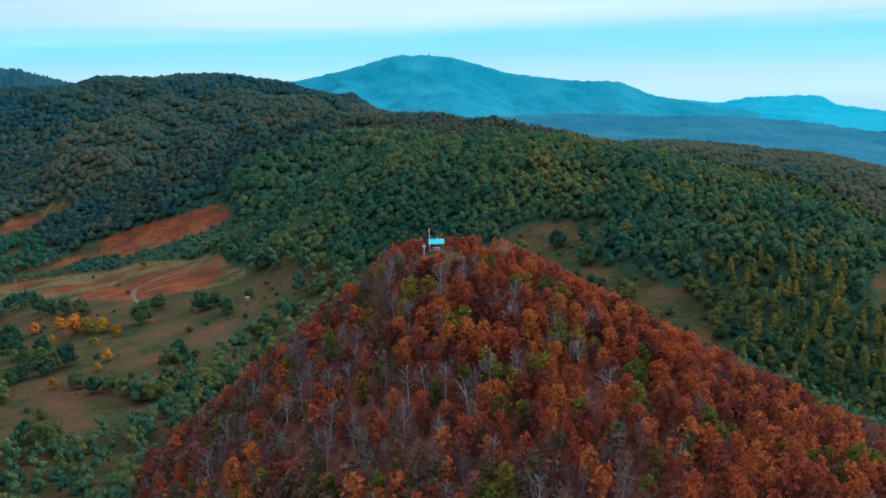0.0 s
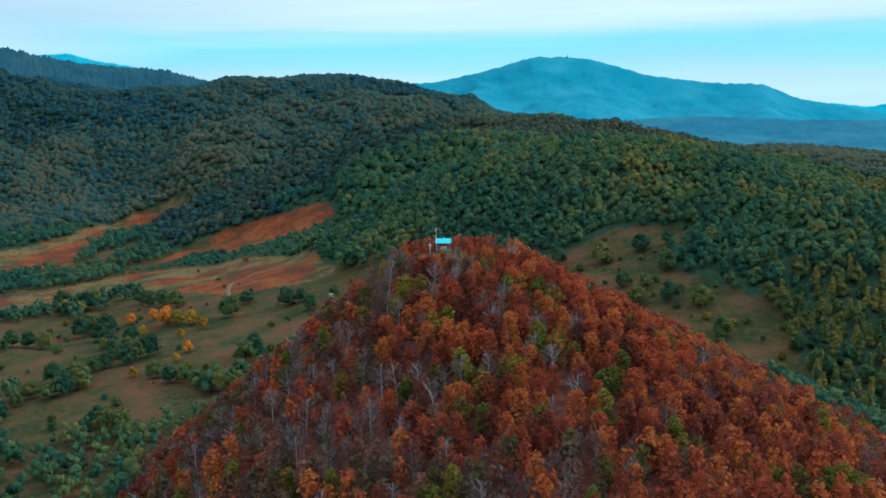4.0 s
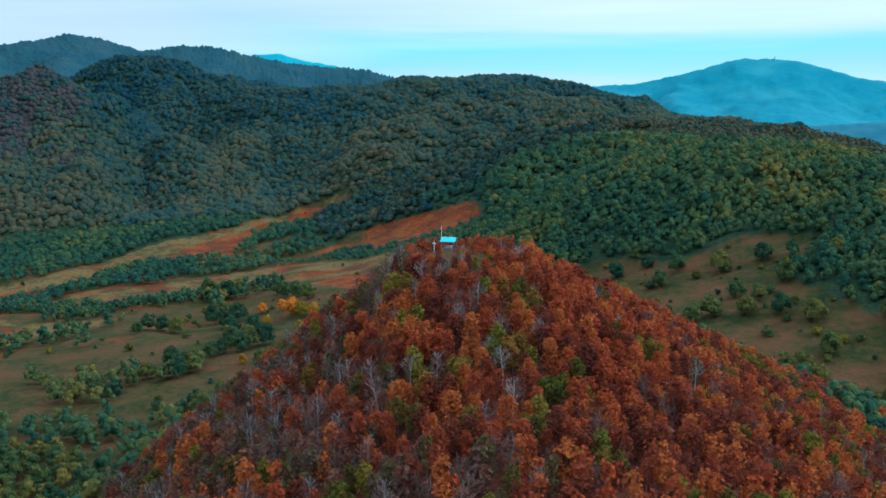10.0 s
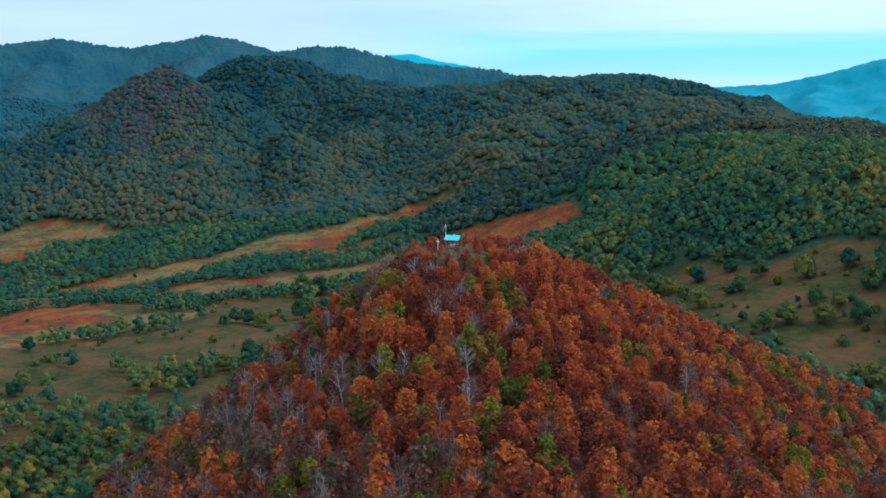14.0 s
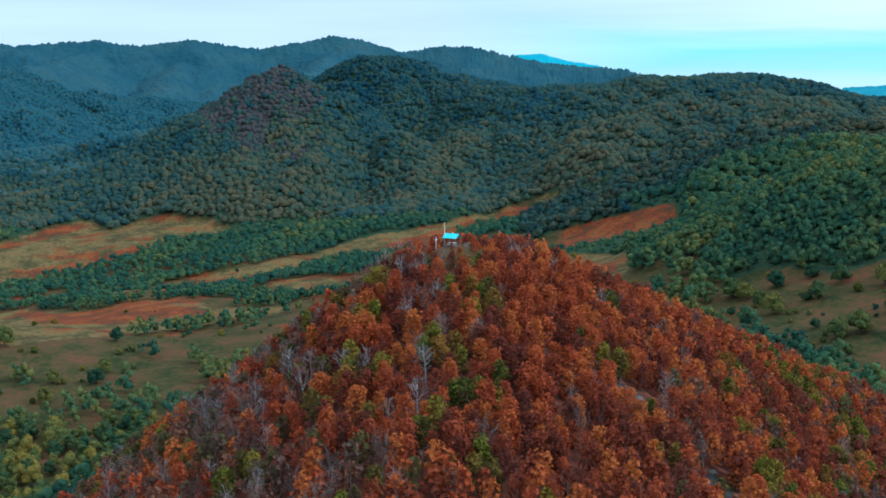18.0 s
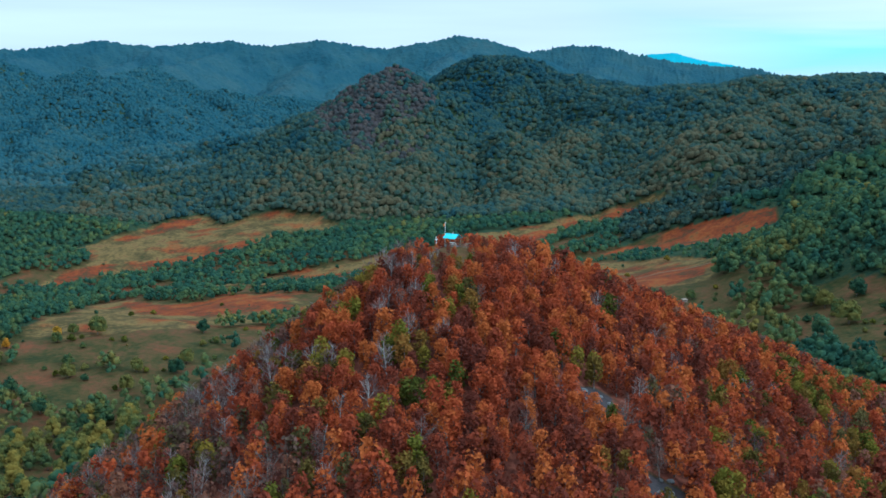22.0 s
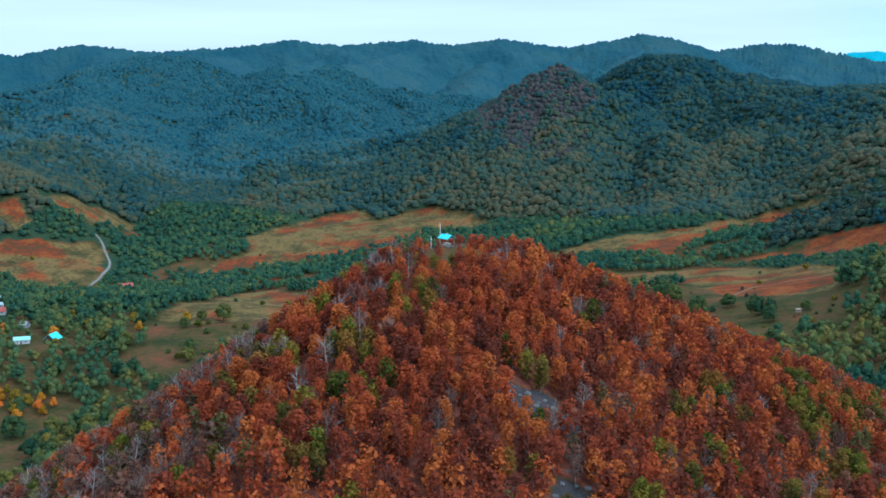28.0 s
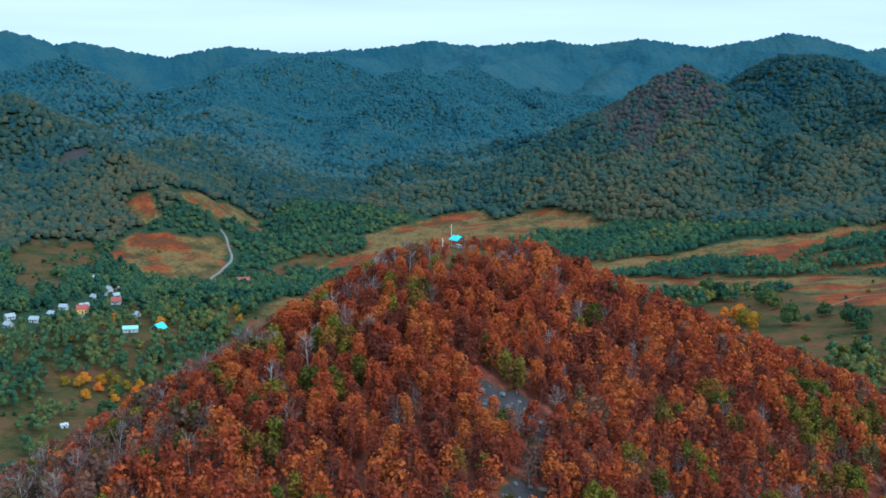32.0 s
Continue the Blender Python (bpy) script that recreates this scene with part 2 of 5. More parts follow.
def spur(x, y, side, soft, crest):
    """A side ridge as a tent over its crest line, rounded at the top."""
    z = np.full(np.shape(x), -400.0)
    for (x0, y0, z0), (x1, y1, z1) in zip(crest, crest[1:]):
        f = np.clip(((x - x0) * (x1 - x0) + (y - y0) * (y1 - y0)) / ((x1 - x0) ** 2 + (y1 - y0) ** 2), 0, 1)
        d2 = (x - x0 - f * (x1 - x0)) ** 2 + (y - y0 - f * (y1 - y0)) ** 2
        z = np.maximum(z, z0 + f * (z1 - z0) - side * (np.sqrt(d2 + soft * soft) - soft))
    return z


def high_land(x, y):
    """The hills beyond the fields: broad forms with their spurs set against them."""
    z = LAND_LOW(x, y)
    back = (y > 1300) & (y < 2150) & (x < 0)
    if back.any():
        z[back] = np.maximum(z[back], spur(x[back], y[back], 0.27, 30, MAIN_CREST) - 14 - np.clip(y[back] - 1960, 0, 200) - np.clip(-1400 - x[back], 0, 300))
    sway = 9 * wave_noise(x, y, 170, 81)
    for side, soft, crest in SPURS:
        c = np.array(crest)
        near = (x > c[:, 0].min() - 240) & (x < c[:, 0].max() + 240) & (y > c[:, 1].min() - 240) & (y < c[:, 1].max() + 240)
        if near.any():
            z[near] = meet(z[near], spur(x[near] + sway[near], y[near] + sway[near] * 0.6, side, soft, crest) - np.clip(y[near] - 1960, 0, 200), 7.0)
    return z


def land(x, y):
    x, y = np.asarray(x, float), np.asarray(y, float)
    flat_in = x.ndim == 0
    x, y = np.atleast_1d(x), np.atleast_1d(y)
    away = np.clip((np.hypot(x, y) - 150) / 300, 0, 1)
    z = high_land(x, y)
    up = (y > 700) & (z > -80) & (y < 2000) & (x > -1550) & (x < 1300)
    if up.any():
        u, v = x[up], y[up]
        high = np.clip((z[up] + 80) / 50, 0, 1) * np.clip((v - 700) / 200, 0, 1)
        steep = np.clip(np.hypot(high_land(u + 10, v) - z[up], high_land(u, v + 10) - z[up]) / 10 / 0.24 - 0.15, 0, 1)
        warp = 45 * wave_noise(u, v, 300, 7)
        z[up] += high * steep * 15 * (0.5 - np.abs(wave_noise(u + warp, v * 0.35 + warp * 0.3, 260, 8)) * 1.2)
        z[up] += high * steep * 13 * (np.minimum(np.abs(wave_noise(u + 0.6 * warp + 0.4 * v, v * 0.4, 115, 18)), 0.6) - 0.4)
    z = z - ravine(x, y, [(110, 585), (150, 610), (215, 590)], 12.0, 22.0)
    z = z - ravine(x, y, [(60, 800), (130, 850), (215, 890), (300, 900)], 16.0, 24.0)
    z = z - ravine(x, y, [(-165, 975), (-172, 1060), (-180, 1130), (-205, 1190)], 22.0, 20.0)
    z = z - ravine(x, y, [(40, 925), (-10, 1000), (-20, 1100), (10, 1230)], 16.0, 34.0)
    z = z - ravine(x, y, [(-650, 770), (-690, 815), (-735, 915), (-770, 1010), (-800, 1120)], 22.0, 22.0)
    z = meet(meet(z, steep_cone(x, y), 6.0), red_hill(x, y))
    z = z + away * 3.0 * wave_noise(x, y, 190, 5) + away * 1.2 * wave_noise(x, y, 60, 6)
    z = z - 30 * np.clip((x - 1300) / 300, 0, 1)
    return z[0] if flat_in else z


def shade(name, tones, scale=0.15, rough=0.9, relief=0.0, per="", own_share=0.75, gloss=0.04, leaf=0.0):
    """A mottled material: tones along a ramp, moved by noise at two scales, and by each piece's own random value."""
    m = bpy.data.materials.new(name)
    m.use_nodes = True
    n, l = m.node_tree.nodes, m.node_tree.links
    b = n["Principled BSDF"]
    b.inputs["Roughness"].default_value = rough
    b.inputs["Specular IOR Level"].default_value = gloss
    geo = n.new("ShaderNodeNewGeometry")
    big, fine = n.new("ShaderNodeTexNoise"), n.new("ShaderNodeTexNoise")
    big.inputs["Scale"].default_value, fine.inputs["Scale"].default_value = scale, scale * 9
    big.inputs["Detail"].default_value, fine.inputs["Detail"].default_value = 3, 2
    for q in (big, fine):
        l.new(geo.outputs["Position"], q.inputs["Vector"])
    add = n.new("ShaderNodeMath")
    add.operation = "MULTIPLY_ADD"
    l.new(fine.outputs[0], add.inputs[0])
    add.inputs[1].default_value = 0.4
    l.new(big.outputs[0], add.inputs[2])
    last = add
    if per:
        own = n.new("ShaderNodeAttribute") if per == "tint" else n.new("ShaderNodeObjectInfo")
        if per == "tint":
            own.attribute_name = "tint"
        mix = n.new("ShaderNodeMath")
        mix.operation = "MULTIPLY_ADD"
        l.new(own.outputs["Fac" if per == "tint" else "Random"], mix.inputs[0])
        mix.inputs[1].default_value = own_share
        l.new(add.outputs[0], mix.inputs[2])
        last = n.new("ShaderNodeMath")
        last.operation = "SUBTRACT"
        last.inputs[1].default_value = own_share / 2
        l.new(mix.outputs[0], last.inputs[0])
    r = n.new("ShaderNodeValToRGB")
    r.color_ramp.elements[0].position, r.color_ramp.elements[1].position = 0.38, 1.02
    r.color_ramp.elements[0].color, r.color_ramp.elements[1].color = (*tones[0], 1), (*tones[-1], 1)
    for i, c in enumerate(tones[1:-1], 1):
        e = r.color_ramp.elements.new(0.38 + 0.64 * i / (len(tones) - 1))
        e.color = (*c, 1)
    l.new(last.outputs[0], r.inputs[0])
    l.new(r.outputs[0], b.inputs["Base Color"])
    if leaf:
        thin, both = n.new("ShaderNodeBsdfTranslucent"), n.new("ShaderNodeMixShader")
        both.inputs[0].default_value = leaf
        l.new(r.outputs[0], thin.inputs["Color"])
        l.new(b.outputs[0], both.inputs[1])
        l.new(thin.outputs[0], both.inputs[2])
        l.new(both.outputs[0], n["Material Output"].inputs["Surface"])
    if relief:
        h = n.new("ShaderNodeBump")
        h.inputs["Distance"].default_value = relief
        l.new(fine.outputs[0], h.inputs["Height"])
        l.new(h.outputs[0], b.inputs["Normal"])
    return m


# Haze is painted into the base colours of these four far slopes
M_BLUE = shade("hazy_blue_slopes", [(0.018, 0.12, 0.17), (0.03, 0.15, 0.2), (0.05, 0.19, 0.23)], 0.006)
M_PALEBLUE = shade("pale_haze_slopes", [(0.03, 0.2, 0.27), (0.05, 0.24, 0.3)], 0.004)
M_LOWBLUE = shade("low_haze_slopes", [(0.016, 0.075, 0.12), (0.028, 0.1, 0.14), (0.04, 0.12, 0.15)], 0.008)
M_TEAL = shade("hazed_distant_forest", [(0.01, 0.039, 0.058), (0.016, 0.049, 0.068), (0.022, 0.056, 0.069), (0.03, 0.058, 0.067)], 0.011, relief=5.0)
M_BARK = shade("grey_bark", [(0.05, 0.045, 0.04), (0.16, 0.15, 0.14)], 2.0)
M_PALE = shade("bleached_wood", [(0.13, 0.115, 0.11), (0.27, 0.25, 0.24)], 2.0)
RED = [(0.11, 0.032, 0.021), (0.195, 0.043, 0.02), (0.29, 0.06, 0.021), (0.33, 0.094, 0.024)]
M_RED = shade("russet_oak_leaves", RED, 0.12, per="object", own_share=0.78, leaf=0.4)
M_RED_MASS = shade("russet_oak_leaves_mass", RED, 0.12, per="tint", own_share=0.78, leaf=0.4)
M_TWIG = shade("bare_twigs", [(0.075, 0.05, 0.047), (0.15, 0.105, 0.098)], 0.8, per="object")
GREEN = [(0.022, 0.056, 0.041), (0.04, 0.08, 0.042), (0.077, 0.103, 0.037), (0.145, 0.12, 0.031)]
# bluer than GREEN: distance haze painted into the leaf colour
HAZED_LEAVES = [(0.011, 0.037, 0.052), (0.019, 0.045, 0.046), (0.035, 0.054, 0.038), (0.066, 0.06, 0.034)]
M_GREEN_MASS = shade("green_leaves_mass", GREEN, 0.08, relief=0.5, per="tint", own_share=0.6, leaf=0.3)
M_DISTANT_MASS = shade("hazed_far_leaves_mass", HAZED_LEAVES, 0.09, relief=2.4, per="tint", own_share=0.6)
M_LIME = shade("yellow_green_leaves", [(0.055, 0.062, 0.012), (0.11, 0.105, 0.014), (0.16, 0.115, 0.018)], 0.4, per="object", leaf=0.35)
M_OLIVE = shade("olive_gold_leaves", [(0.06, 0.05, 0.014), (0.13, 0.085, 0.018), (0.19, 0.09, 0.02)], 0.4, per="object", leaf=0.35)
M_AMBER = shade("amber_leaves", [(0.2, 0.1, 0.01), (0.4, 0.18, 0.015), (0.45, 0.13, 0.02)], 0.4, per="object", leaf=0.35)
M_GOLD = shade("golden_leaves", [(0.11, 0.085, 0.012), (0.24, 0.15, 0.014), (0.3, 0.15, 0.018)], 0.4, per="object", leaf=0.35)
M_BIRCH = shade("yellowing_birch_leaves", [(0.045, 0.072, 0.032), (0.1, 0.11, 0.032), (0.19, 0.145, 0.03)], 0.3, per="object", own_share=0.7, leaf=0.4)
M_MAUVE = shade("withered_mauve_leaves", [(0.075, 0.042, 0.036), (0.12, 0.06, 0.05), (0.17, 0.08, 0.055)], 0.5, per="object", leaf=0.4)
M_MAUVE_MASS = shade("withered_leaves_mass", [(0.085, 0.07, 0.025), (0.09, 0.058, 0.046), (0.13, 0.066, 0.052), (0.17, 0.075, 0.045)], 0.3, per="tint", own_share=0.8, leaf=0.4)
# the strongest painted haze, for trees on the mountain slopes
M_HAZY_MASS = shade("hazed_mountain_leaves_mass", [(0.017, 0.058, 0.083), (0.024, 0.068, 0.085), (0.036, 0.073, 0.076), (0.055, 0.075, 0.068)], 0.09, relief=2.4, per="tint", own_share=0.6)
M_FIELD = shade("meadow_tree_leaves", [(0.021, 0.05, 0.03), (0.04, 0.072, 0.034), (0.074, 0.094, 0.03), (0.12, 0.108, 0.028)], 0.3, per="object", own_share=0.6, leaf=0.4)
M_BROWN_MASS = shade("brown_leafless_mass", [(0.024, 0.031, 0.033), (0.036, 0.033, 0.034), (0.044, 0.039, 0.036)], 0.03, per="tint")
M_ROCK = shade("pale_rock", [(0.055, 0.056, 0.058), (0.13, 0.13, 0.13)], 0.2, relief=0.3)
M_TRACK = shade("pale_gravel_track", [(0.09, 0.085, 0.078), (0.15, 0.14, 0.13)], 0.3)


def ground_cover(name):
    """Meadow, bracken, dry grass, forest floor and leaf litter, by how much of each grows at a place."""
    m = bpy.data.materials.new(name)
    m.use_nodes = True
    n, l = m.node_tree.nodes, m.node_tree.links
    b = n["Principled BSDF"]
    b.inputs["Roughness"].default_value, b.inputs["Specular IOR Level"].default_value = 0.95, 0.03
    geo = n.new("ShaderNodeNewGeometry")

    def fog(scale, detail=4.0):
        q = n.new("ShaderNodeTexNoise")
        q.inputs["Scale"].default_value, q.inputs["Detail"].default_value = scale, detail
        l.new(geo.outputs["Position"], q.inputs["Vector"])
        return q.outputs[0]

    def tones(fac, stops):
        r = n.new("ShaderNodeValToRGB")
        r.color_ramp.elements[0].position, r.color_ramp.elements[0].color = stops[0][0], (*stops[0][1], 1)
        r.color_ramp.elements[1].position, r.color_ramp.elements[1].color = stops[-1][0], (*stops[-1][1], 1)
        for at, c in stops[1:-1]:
            r.color_ramp.elements.new(at).color = (*c, 1)
        l.new(fac, r.inputs[0])
        return r.outputs[0]

    def over(fac, under, top):
        q = n.new("ShaderNodeMix")
        q.data_type = "RGBA"
        l.new(fac, q.inputs[0])
        l.new(under, q.inputs[6])
        l.new(top, q.inputs[7])
        return q.outputs[2]

    def edge(amount, rough, lo=0.8, hi=1.2):
        """Frays the border of a cover with noise."""
        a, c = n.new("ShaderNodeMath"), n.new("ShaderNodeMapRange")
        a.operation = "ADD"
        l.new(amount, a.inputs[0])
        l.new(rough, a.inputs[1])
        l.new(a.outputs[0], c.inputs["Value"])
        c.inputs["From Min"].default_value, c.inputs["From Max"].default_value = lo, hi
        return c.outputs[0]

    wide, coarse, fine = fog(0.012), fog(0.045, 3.0), fog(0.5, 3.0)
    stir = n.new("ShaderNodeMix")
    stir.inputs[0].default_value = 0.42
    l.new(coarse, stir.inputs[2])
    l.new(fog(0.28, 5.0), stir.inputs[3])
    patchy = stir.outputs[0]
    meadow = tones(patchy, [(0.34, (0.017, 0.024, 0.009)), (0.44, (0.033, 0.031, 0.011)), (0.51, (0.049, 0.036, 0.014)), (0.58, (0.066, 0.036, 0.017)), (0.68, (0.092, 0.036, 0.017))])
    bracken = tones(patchy, [(0.36, (0.035, 0.032, 0.015)), (0.42, (0.062, 0.028, 0.013)), (0.48, (0.095, 0.025, 0.011)), (0.54, (0.13, 0.033, 0.011)), (0.6, (0.15, 0.05, 0.014)), (0.66, (0.075, 0.043, 0.017))])
    dry = tones(patchy, [(0.36, (0.04, 0.039, 0.015)), (0.44, (0.07, 0.045, 0.02)), (0.5, (0.092, 0.066, 0.024)), (0.57, (0.125, 0.085, 0.03)), (0.64, (0.075, 0.039, 0.019))])
    floor = tones(fine, [(0.3, (0.012, 0.026, 0.017)), (0.5, (0.02, 0.036, 0.02)), (0.7, (0.036, 0.044, 0.019))])
    leafless = tones(fine, [(0.3, (0.026, 0.026, 0.028)), (0.7, (0.044, 0.035, 0.037))])
    litter = tones(fine, [(0.3, (0.05, 0.018, 0.014)), (0.55, (0.1, 0.034, 0.022)), (0.75, (0.15, 0.055, 0.034))])
    cover, more = n.new("ShaderNodeAttribute"), n.new("ShaderNodeAttribute")
    cover.attribute_name, more.attribute_name = "cover", "litter"
    s = n.new("ShaderNodeSeparateColor")
    l.new(cover.outputs["Color"], s.inputs[0])
    c = over(edge(s.outputs[1], patchy), meadow, dry)
    c = over(edge(s.outputs[0], fog(0.028, 6.0), 0.9, 1.02), c, bracken)
    c = over(edge(s.outputs[2], wide), c, floor)
    bare = n.new("ShaderNodeAttribute")
    bare.attribute_name = "thicket"
    c = over(edge(bare.outputs["Fac"], wide), c, leafless)
    c = over(edge(more.outputs["Fac"], fine), c, litter)
    l.new(c, b.inputs["Base Color"])
    h = n.new("ShaderNodeBump")
    h.inputs["Distance"].default_value = 0.6
    l.new(fine, h.inputs["Height"])
    l.new(h.outputs[0], b.inputs["Normal"])
    return m


M_GROUND = ground_cover("autumn_ground")


def sheet(name, xs, ys, height):
    """A grid mesh over xs and ys with the given heights."""
    gx, gy = np.meshgrid(xs, ys)
    z = height(gx, gy)
    verts = np.stack([gx, gy, z], -1).reshape(-1, 3)
    w = len(xs)
    a = (np.arange(len(ys) - 1)[:, None] * w + np.arange(w - 1)[None]).ravel()
    me = bpy.data.meshes.new(name)
    me.from_pydata(verts.tolist(), [], np.stack([a, a + 1, a + 1 + w, a + w], 1).tolist())
    me.polygons.foreach_set("use_smooth", [True] * len(me.polygons))
    return me


def steps(*spans):
    return np.concatenate([np.arange(a, b, s) for a, b, s in spans])


def inside(x, y, ring):
    """Which places lie inside a ring of corners."""
    hit = np.zeros(np.shape(x), bool)
    for (x0, y0), (x1, y1) in zip(ring, ring[1:] + ring[:1]):
        if y0 != y1:
            hit ^= ((y0 > y) != (y1 > y)) & (x < (x1 - x0) * (y - y0) / (y1 - y0) + x0)
    return hit


# Open land: what covers it, and its outline in the plan
BRACKEN = [
    [(-400, 596), (-340, 562), (-288, 586), (-256, 579), (-223, 540), (-211, 497), (-240, 488), (-265, 458), (-300, 480), (-339, 520)],
    [(-124, 774), (-96, 816), (-53, 859), (-12, 900), (24, 914), (50, 908), (30, 872), (-12, 876), (-41, 843), (-61, 764), (-81, 747), (-113, 757)],
    [(6, 697), (28, 734), (67, 730), (95, 715), (129, 687), (146, 676), (150, 650), (127, 640), (112, 634), (99, 644), (84, 638), (66, 640), (55, 659), (47, 696), (30, 704)],
    [(-4, 560), (44, 568), (62, 545), (80, 510), (84, 469), (66, 438), (34, 446), (10, 480)],
    [(-174, 737), (-237, 704), (-301, 675), (-259, 668), (-208, 700)],
    [(-529, 847), (-511, 882), (-500, 933), (-473, 953), (-467, 940), (-479, 903), (-493, 873), (-504, 840)],
    [(-406, 801), (-390, 825), (-368, 850), (-362, 834), (-371, 808), (-391, 797)],
    [(-518, 663), (-519, 711), (-506, 733), (-498, 766), (-481, 758), (-487, 710)],
    [(-461, 781), (-424, 799), (-404, 784), (-450, 759)],
    [(-686, 584), (-695, 614), (-681, 632), (-644, 641), (-636, 623), (-654, 602), (-668, 601)],
    [(-656, 530), (-682, 568), (-667, 571), (-649, 545)],
    [(-650, 718), (-688, 802), (-670, 795), (-645, 731)],
    [(-735, 660), (-722, 668), (-698, 640), (-712, 632)],
    [(-1035, 1060), (-1014, 1094), (-990, 1088), (-1000, 1056)],
]
DRY = [
    [(-285, 721), (-238, 742), (-217, 763), (-172, 806), (-130, 833), (-87, 857), (-53, 880), (-6, 915), (24, 925), (60, 918), (61, 884), (40, 866), (-12, 860), (-41, 839), (-60, 759), (-80, 743), (-113, 755), (-139, 760), (-164, 752), (-211, 729), (-240, 701)],
    [(12, 652), (-44, 674), (-121, 658), (-191, 660), (-209, 611), (-148, 553), (-85, 552), (-23, 573), (16, 478), (47, 445), (70, 414), (86, 421), (90, 470), (98, 525), (89, 589), (47, 618)],
    [(-412, 578), (-404, 603), (-341, 566), (-285, 589), (-251, 582), (-213, 526), (-170, 509), (-145, 479), (-149, 457), (-199, 440), (-249, 363), (-306, 335), (-347, 356), (-344, 383)],
    [(-518, 663), (-526, 702), (-515, 737), (-510, 769), (-551, 806), (-537, 850), (-513, 886), (-503, 939), (-476, 960), (-458, 951), (-430, 915), (-407, 950), (-385, 949), (-324, 930), (-276, 893), (-307, 879), (-342, 866), (-360, 829), (-369, 805), (-400, 788), (-411, 771), (-450, 759), (-478, 727), (-483, 703)],
    [(-672, 543), (-689, 576), (-699, 602), (-698, 617), (-670, 636), (-650, 657), (-638, 680), (-620, 676), (-599, 632), (-586, 626), (-556, 568), (-559, 540), (-554, 504), (-599, 517), (-640, 539)],
    [(-743, 641), (-743, 662), (-725, 672), (-694, 645), (-696, 627), (-715, 627)],
    [(-721, 682), (-713, 734), (-730, 789), (-710, 810), (-689, 832), (-688, 808), (-676, 756), (-663, 701), (-674, 696), (-693, 700), (-709, 682)],
    [(-200, 760), (-330, 690), (-420, 640), (-400, 620), (-280, 660), (-180, 720)],
]
MEADOW = [
    [(104, 388), (58, 319), (8, 265), (-21, 257), (-102, 319), (-100, 420), (-78, 491), (-39, 520), (0, 600), (60, 590), (100, 545), (88, 494), (82, 453), (88, 410)],
    [(-127, 287), (-92, 294), (-64, 300), (-38, 308), (-29, 270), (-46, 262), (-68, 241), (-86, 240), (-106, 256)],
    [(-155, 510), (-95, 503), (-59, 394), (-64, 341), (-87, 328), (-121, 313), (-149, 321)],
    [(-251, 308), (-230, 336), (-194, 335), (-153, 305), (-143, 265), (-145, 242), (-194, 287), (-229, 285)],
    [(-50, 310), (-19, 240), (-34, 224), (-64, 214), (-117, 268), (-117, 290), (-81, 291)],
    [(183, 307), (220, 308), (255, 279), (245, 260), (213, 245), (224, 214), (238, 172), (228, 151), (214, 116), (185, 130), (150, 200), (120, 290), (125, 345), (150, 350)],
    [(-349, 340), (-212, 390), (-150, 420), (-130, 380), (-209, 257), (-240, 230), (-300, 260)],
    [(-610, 360), (-600, 414), (-535, 351), (-545, 325)],
    [(-731, 507), (-709, 562), (-660, 526), (-608, 462), (-600, 425), (-585, 380), (-640, 400), (-700, 450)],
    [(-579, 369), (-545, 371), (-510, 338), (-505, 300), (-540, 320)],
    [(-330, 142), (-326, 160), (-327, 178), (-312, 196), (-298, 212), (-262, 146), (-240, 95), (-261, 79)],
    [(-345, 176), (-294, 195), (-275, 160), (-240, 90), (-262, 60), (-330, 100)],
    [(-395, 280), (-370, 300), (-355, 285), (-380, 265)],
    [(300, 120), (340, 150), (360, 130), (310, 100)],
]
MOSAIC = [(-440, 40), (-440, 360), (-330, 360), (-250, 390), (-200, 420), (-100, 500), (-60, 560), (120, 400), (150, 300), (60, 180), (-60, 60), (-120, -60), (-300, -60)]


def in_any(x, y, rings):
    hit = np.zeros(np.shape(x), bool)
    for ring in rings:
        hit |= inside(x, y, ring)
    return hit


def drop(x, y):
    """How far the near hill has fallen from its top."""
    return -2.6 - red_hill(np.asarray(x, float), np.asarray(y, float))


def on_hill(x, y):
    lift = red_hill(x, y) - LAND_LOW(x, y)
    return (drop(x, y) < 64 + 8 * wave_noise(x, y, 40, 31)) & (lift > -4)


HOUSES = [(-580, 452), (-578, 466), (-561, 420), (-502, 376), (-504, 390), (-476, 357), (-456, 337), (-481, 340), (-464, 313), (-453, 301), (-470, 300), (-463, 283), (-460, 265), (-476, 258), (-461, 244), (-470, 232), (-418, 317), (-371, 288), (-389, 281), (-519, 562), (-299, 139)]
ROAD = [(-508, 479), (-554, 555), (-580, 608), (-596, 643), (-613, 661), (-626, 671), (-639, 688), (-658, 692)]


def by_house(x, y):
    hit = np.zeros(np.shape(x), bool)
    for px, py in HOUSES:
        d = math.hypot(px - 80, py + 262)
        ux, uy = (80 - px) / d, (-262 - py) / d
        for s in (0, 10, 20):
            hit |= np.hypot(x - px - ux * s, y - py - uy * s) < 9 - s * 0.12
    for (x0, y0), (x1, y1) in zip(ROAD, ROAD[1:]):
        for s in np.linspace(0, 1, 8):
            hit |= np.hypot(x - x0 - (x1 - x0) * s, y - y0 - (y1 - y0) * s) < 8
    return hit | (np.hypot(x - 171, y - 1262) < 14)


def grey_slide(x, y):
    """A tongue of grey scree on the hill above the village."""
    return np.hypot((x + 866 + 0.3 * (y - 690)) / 14, (y - 690) / 34) < 1


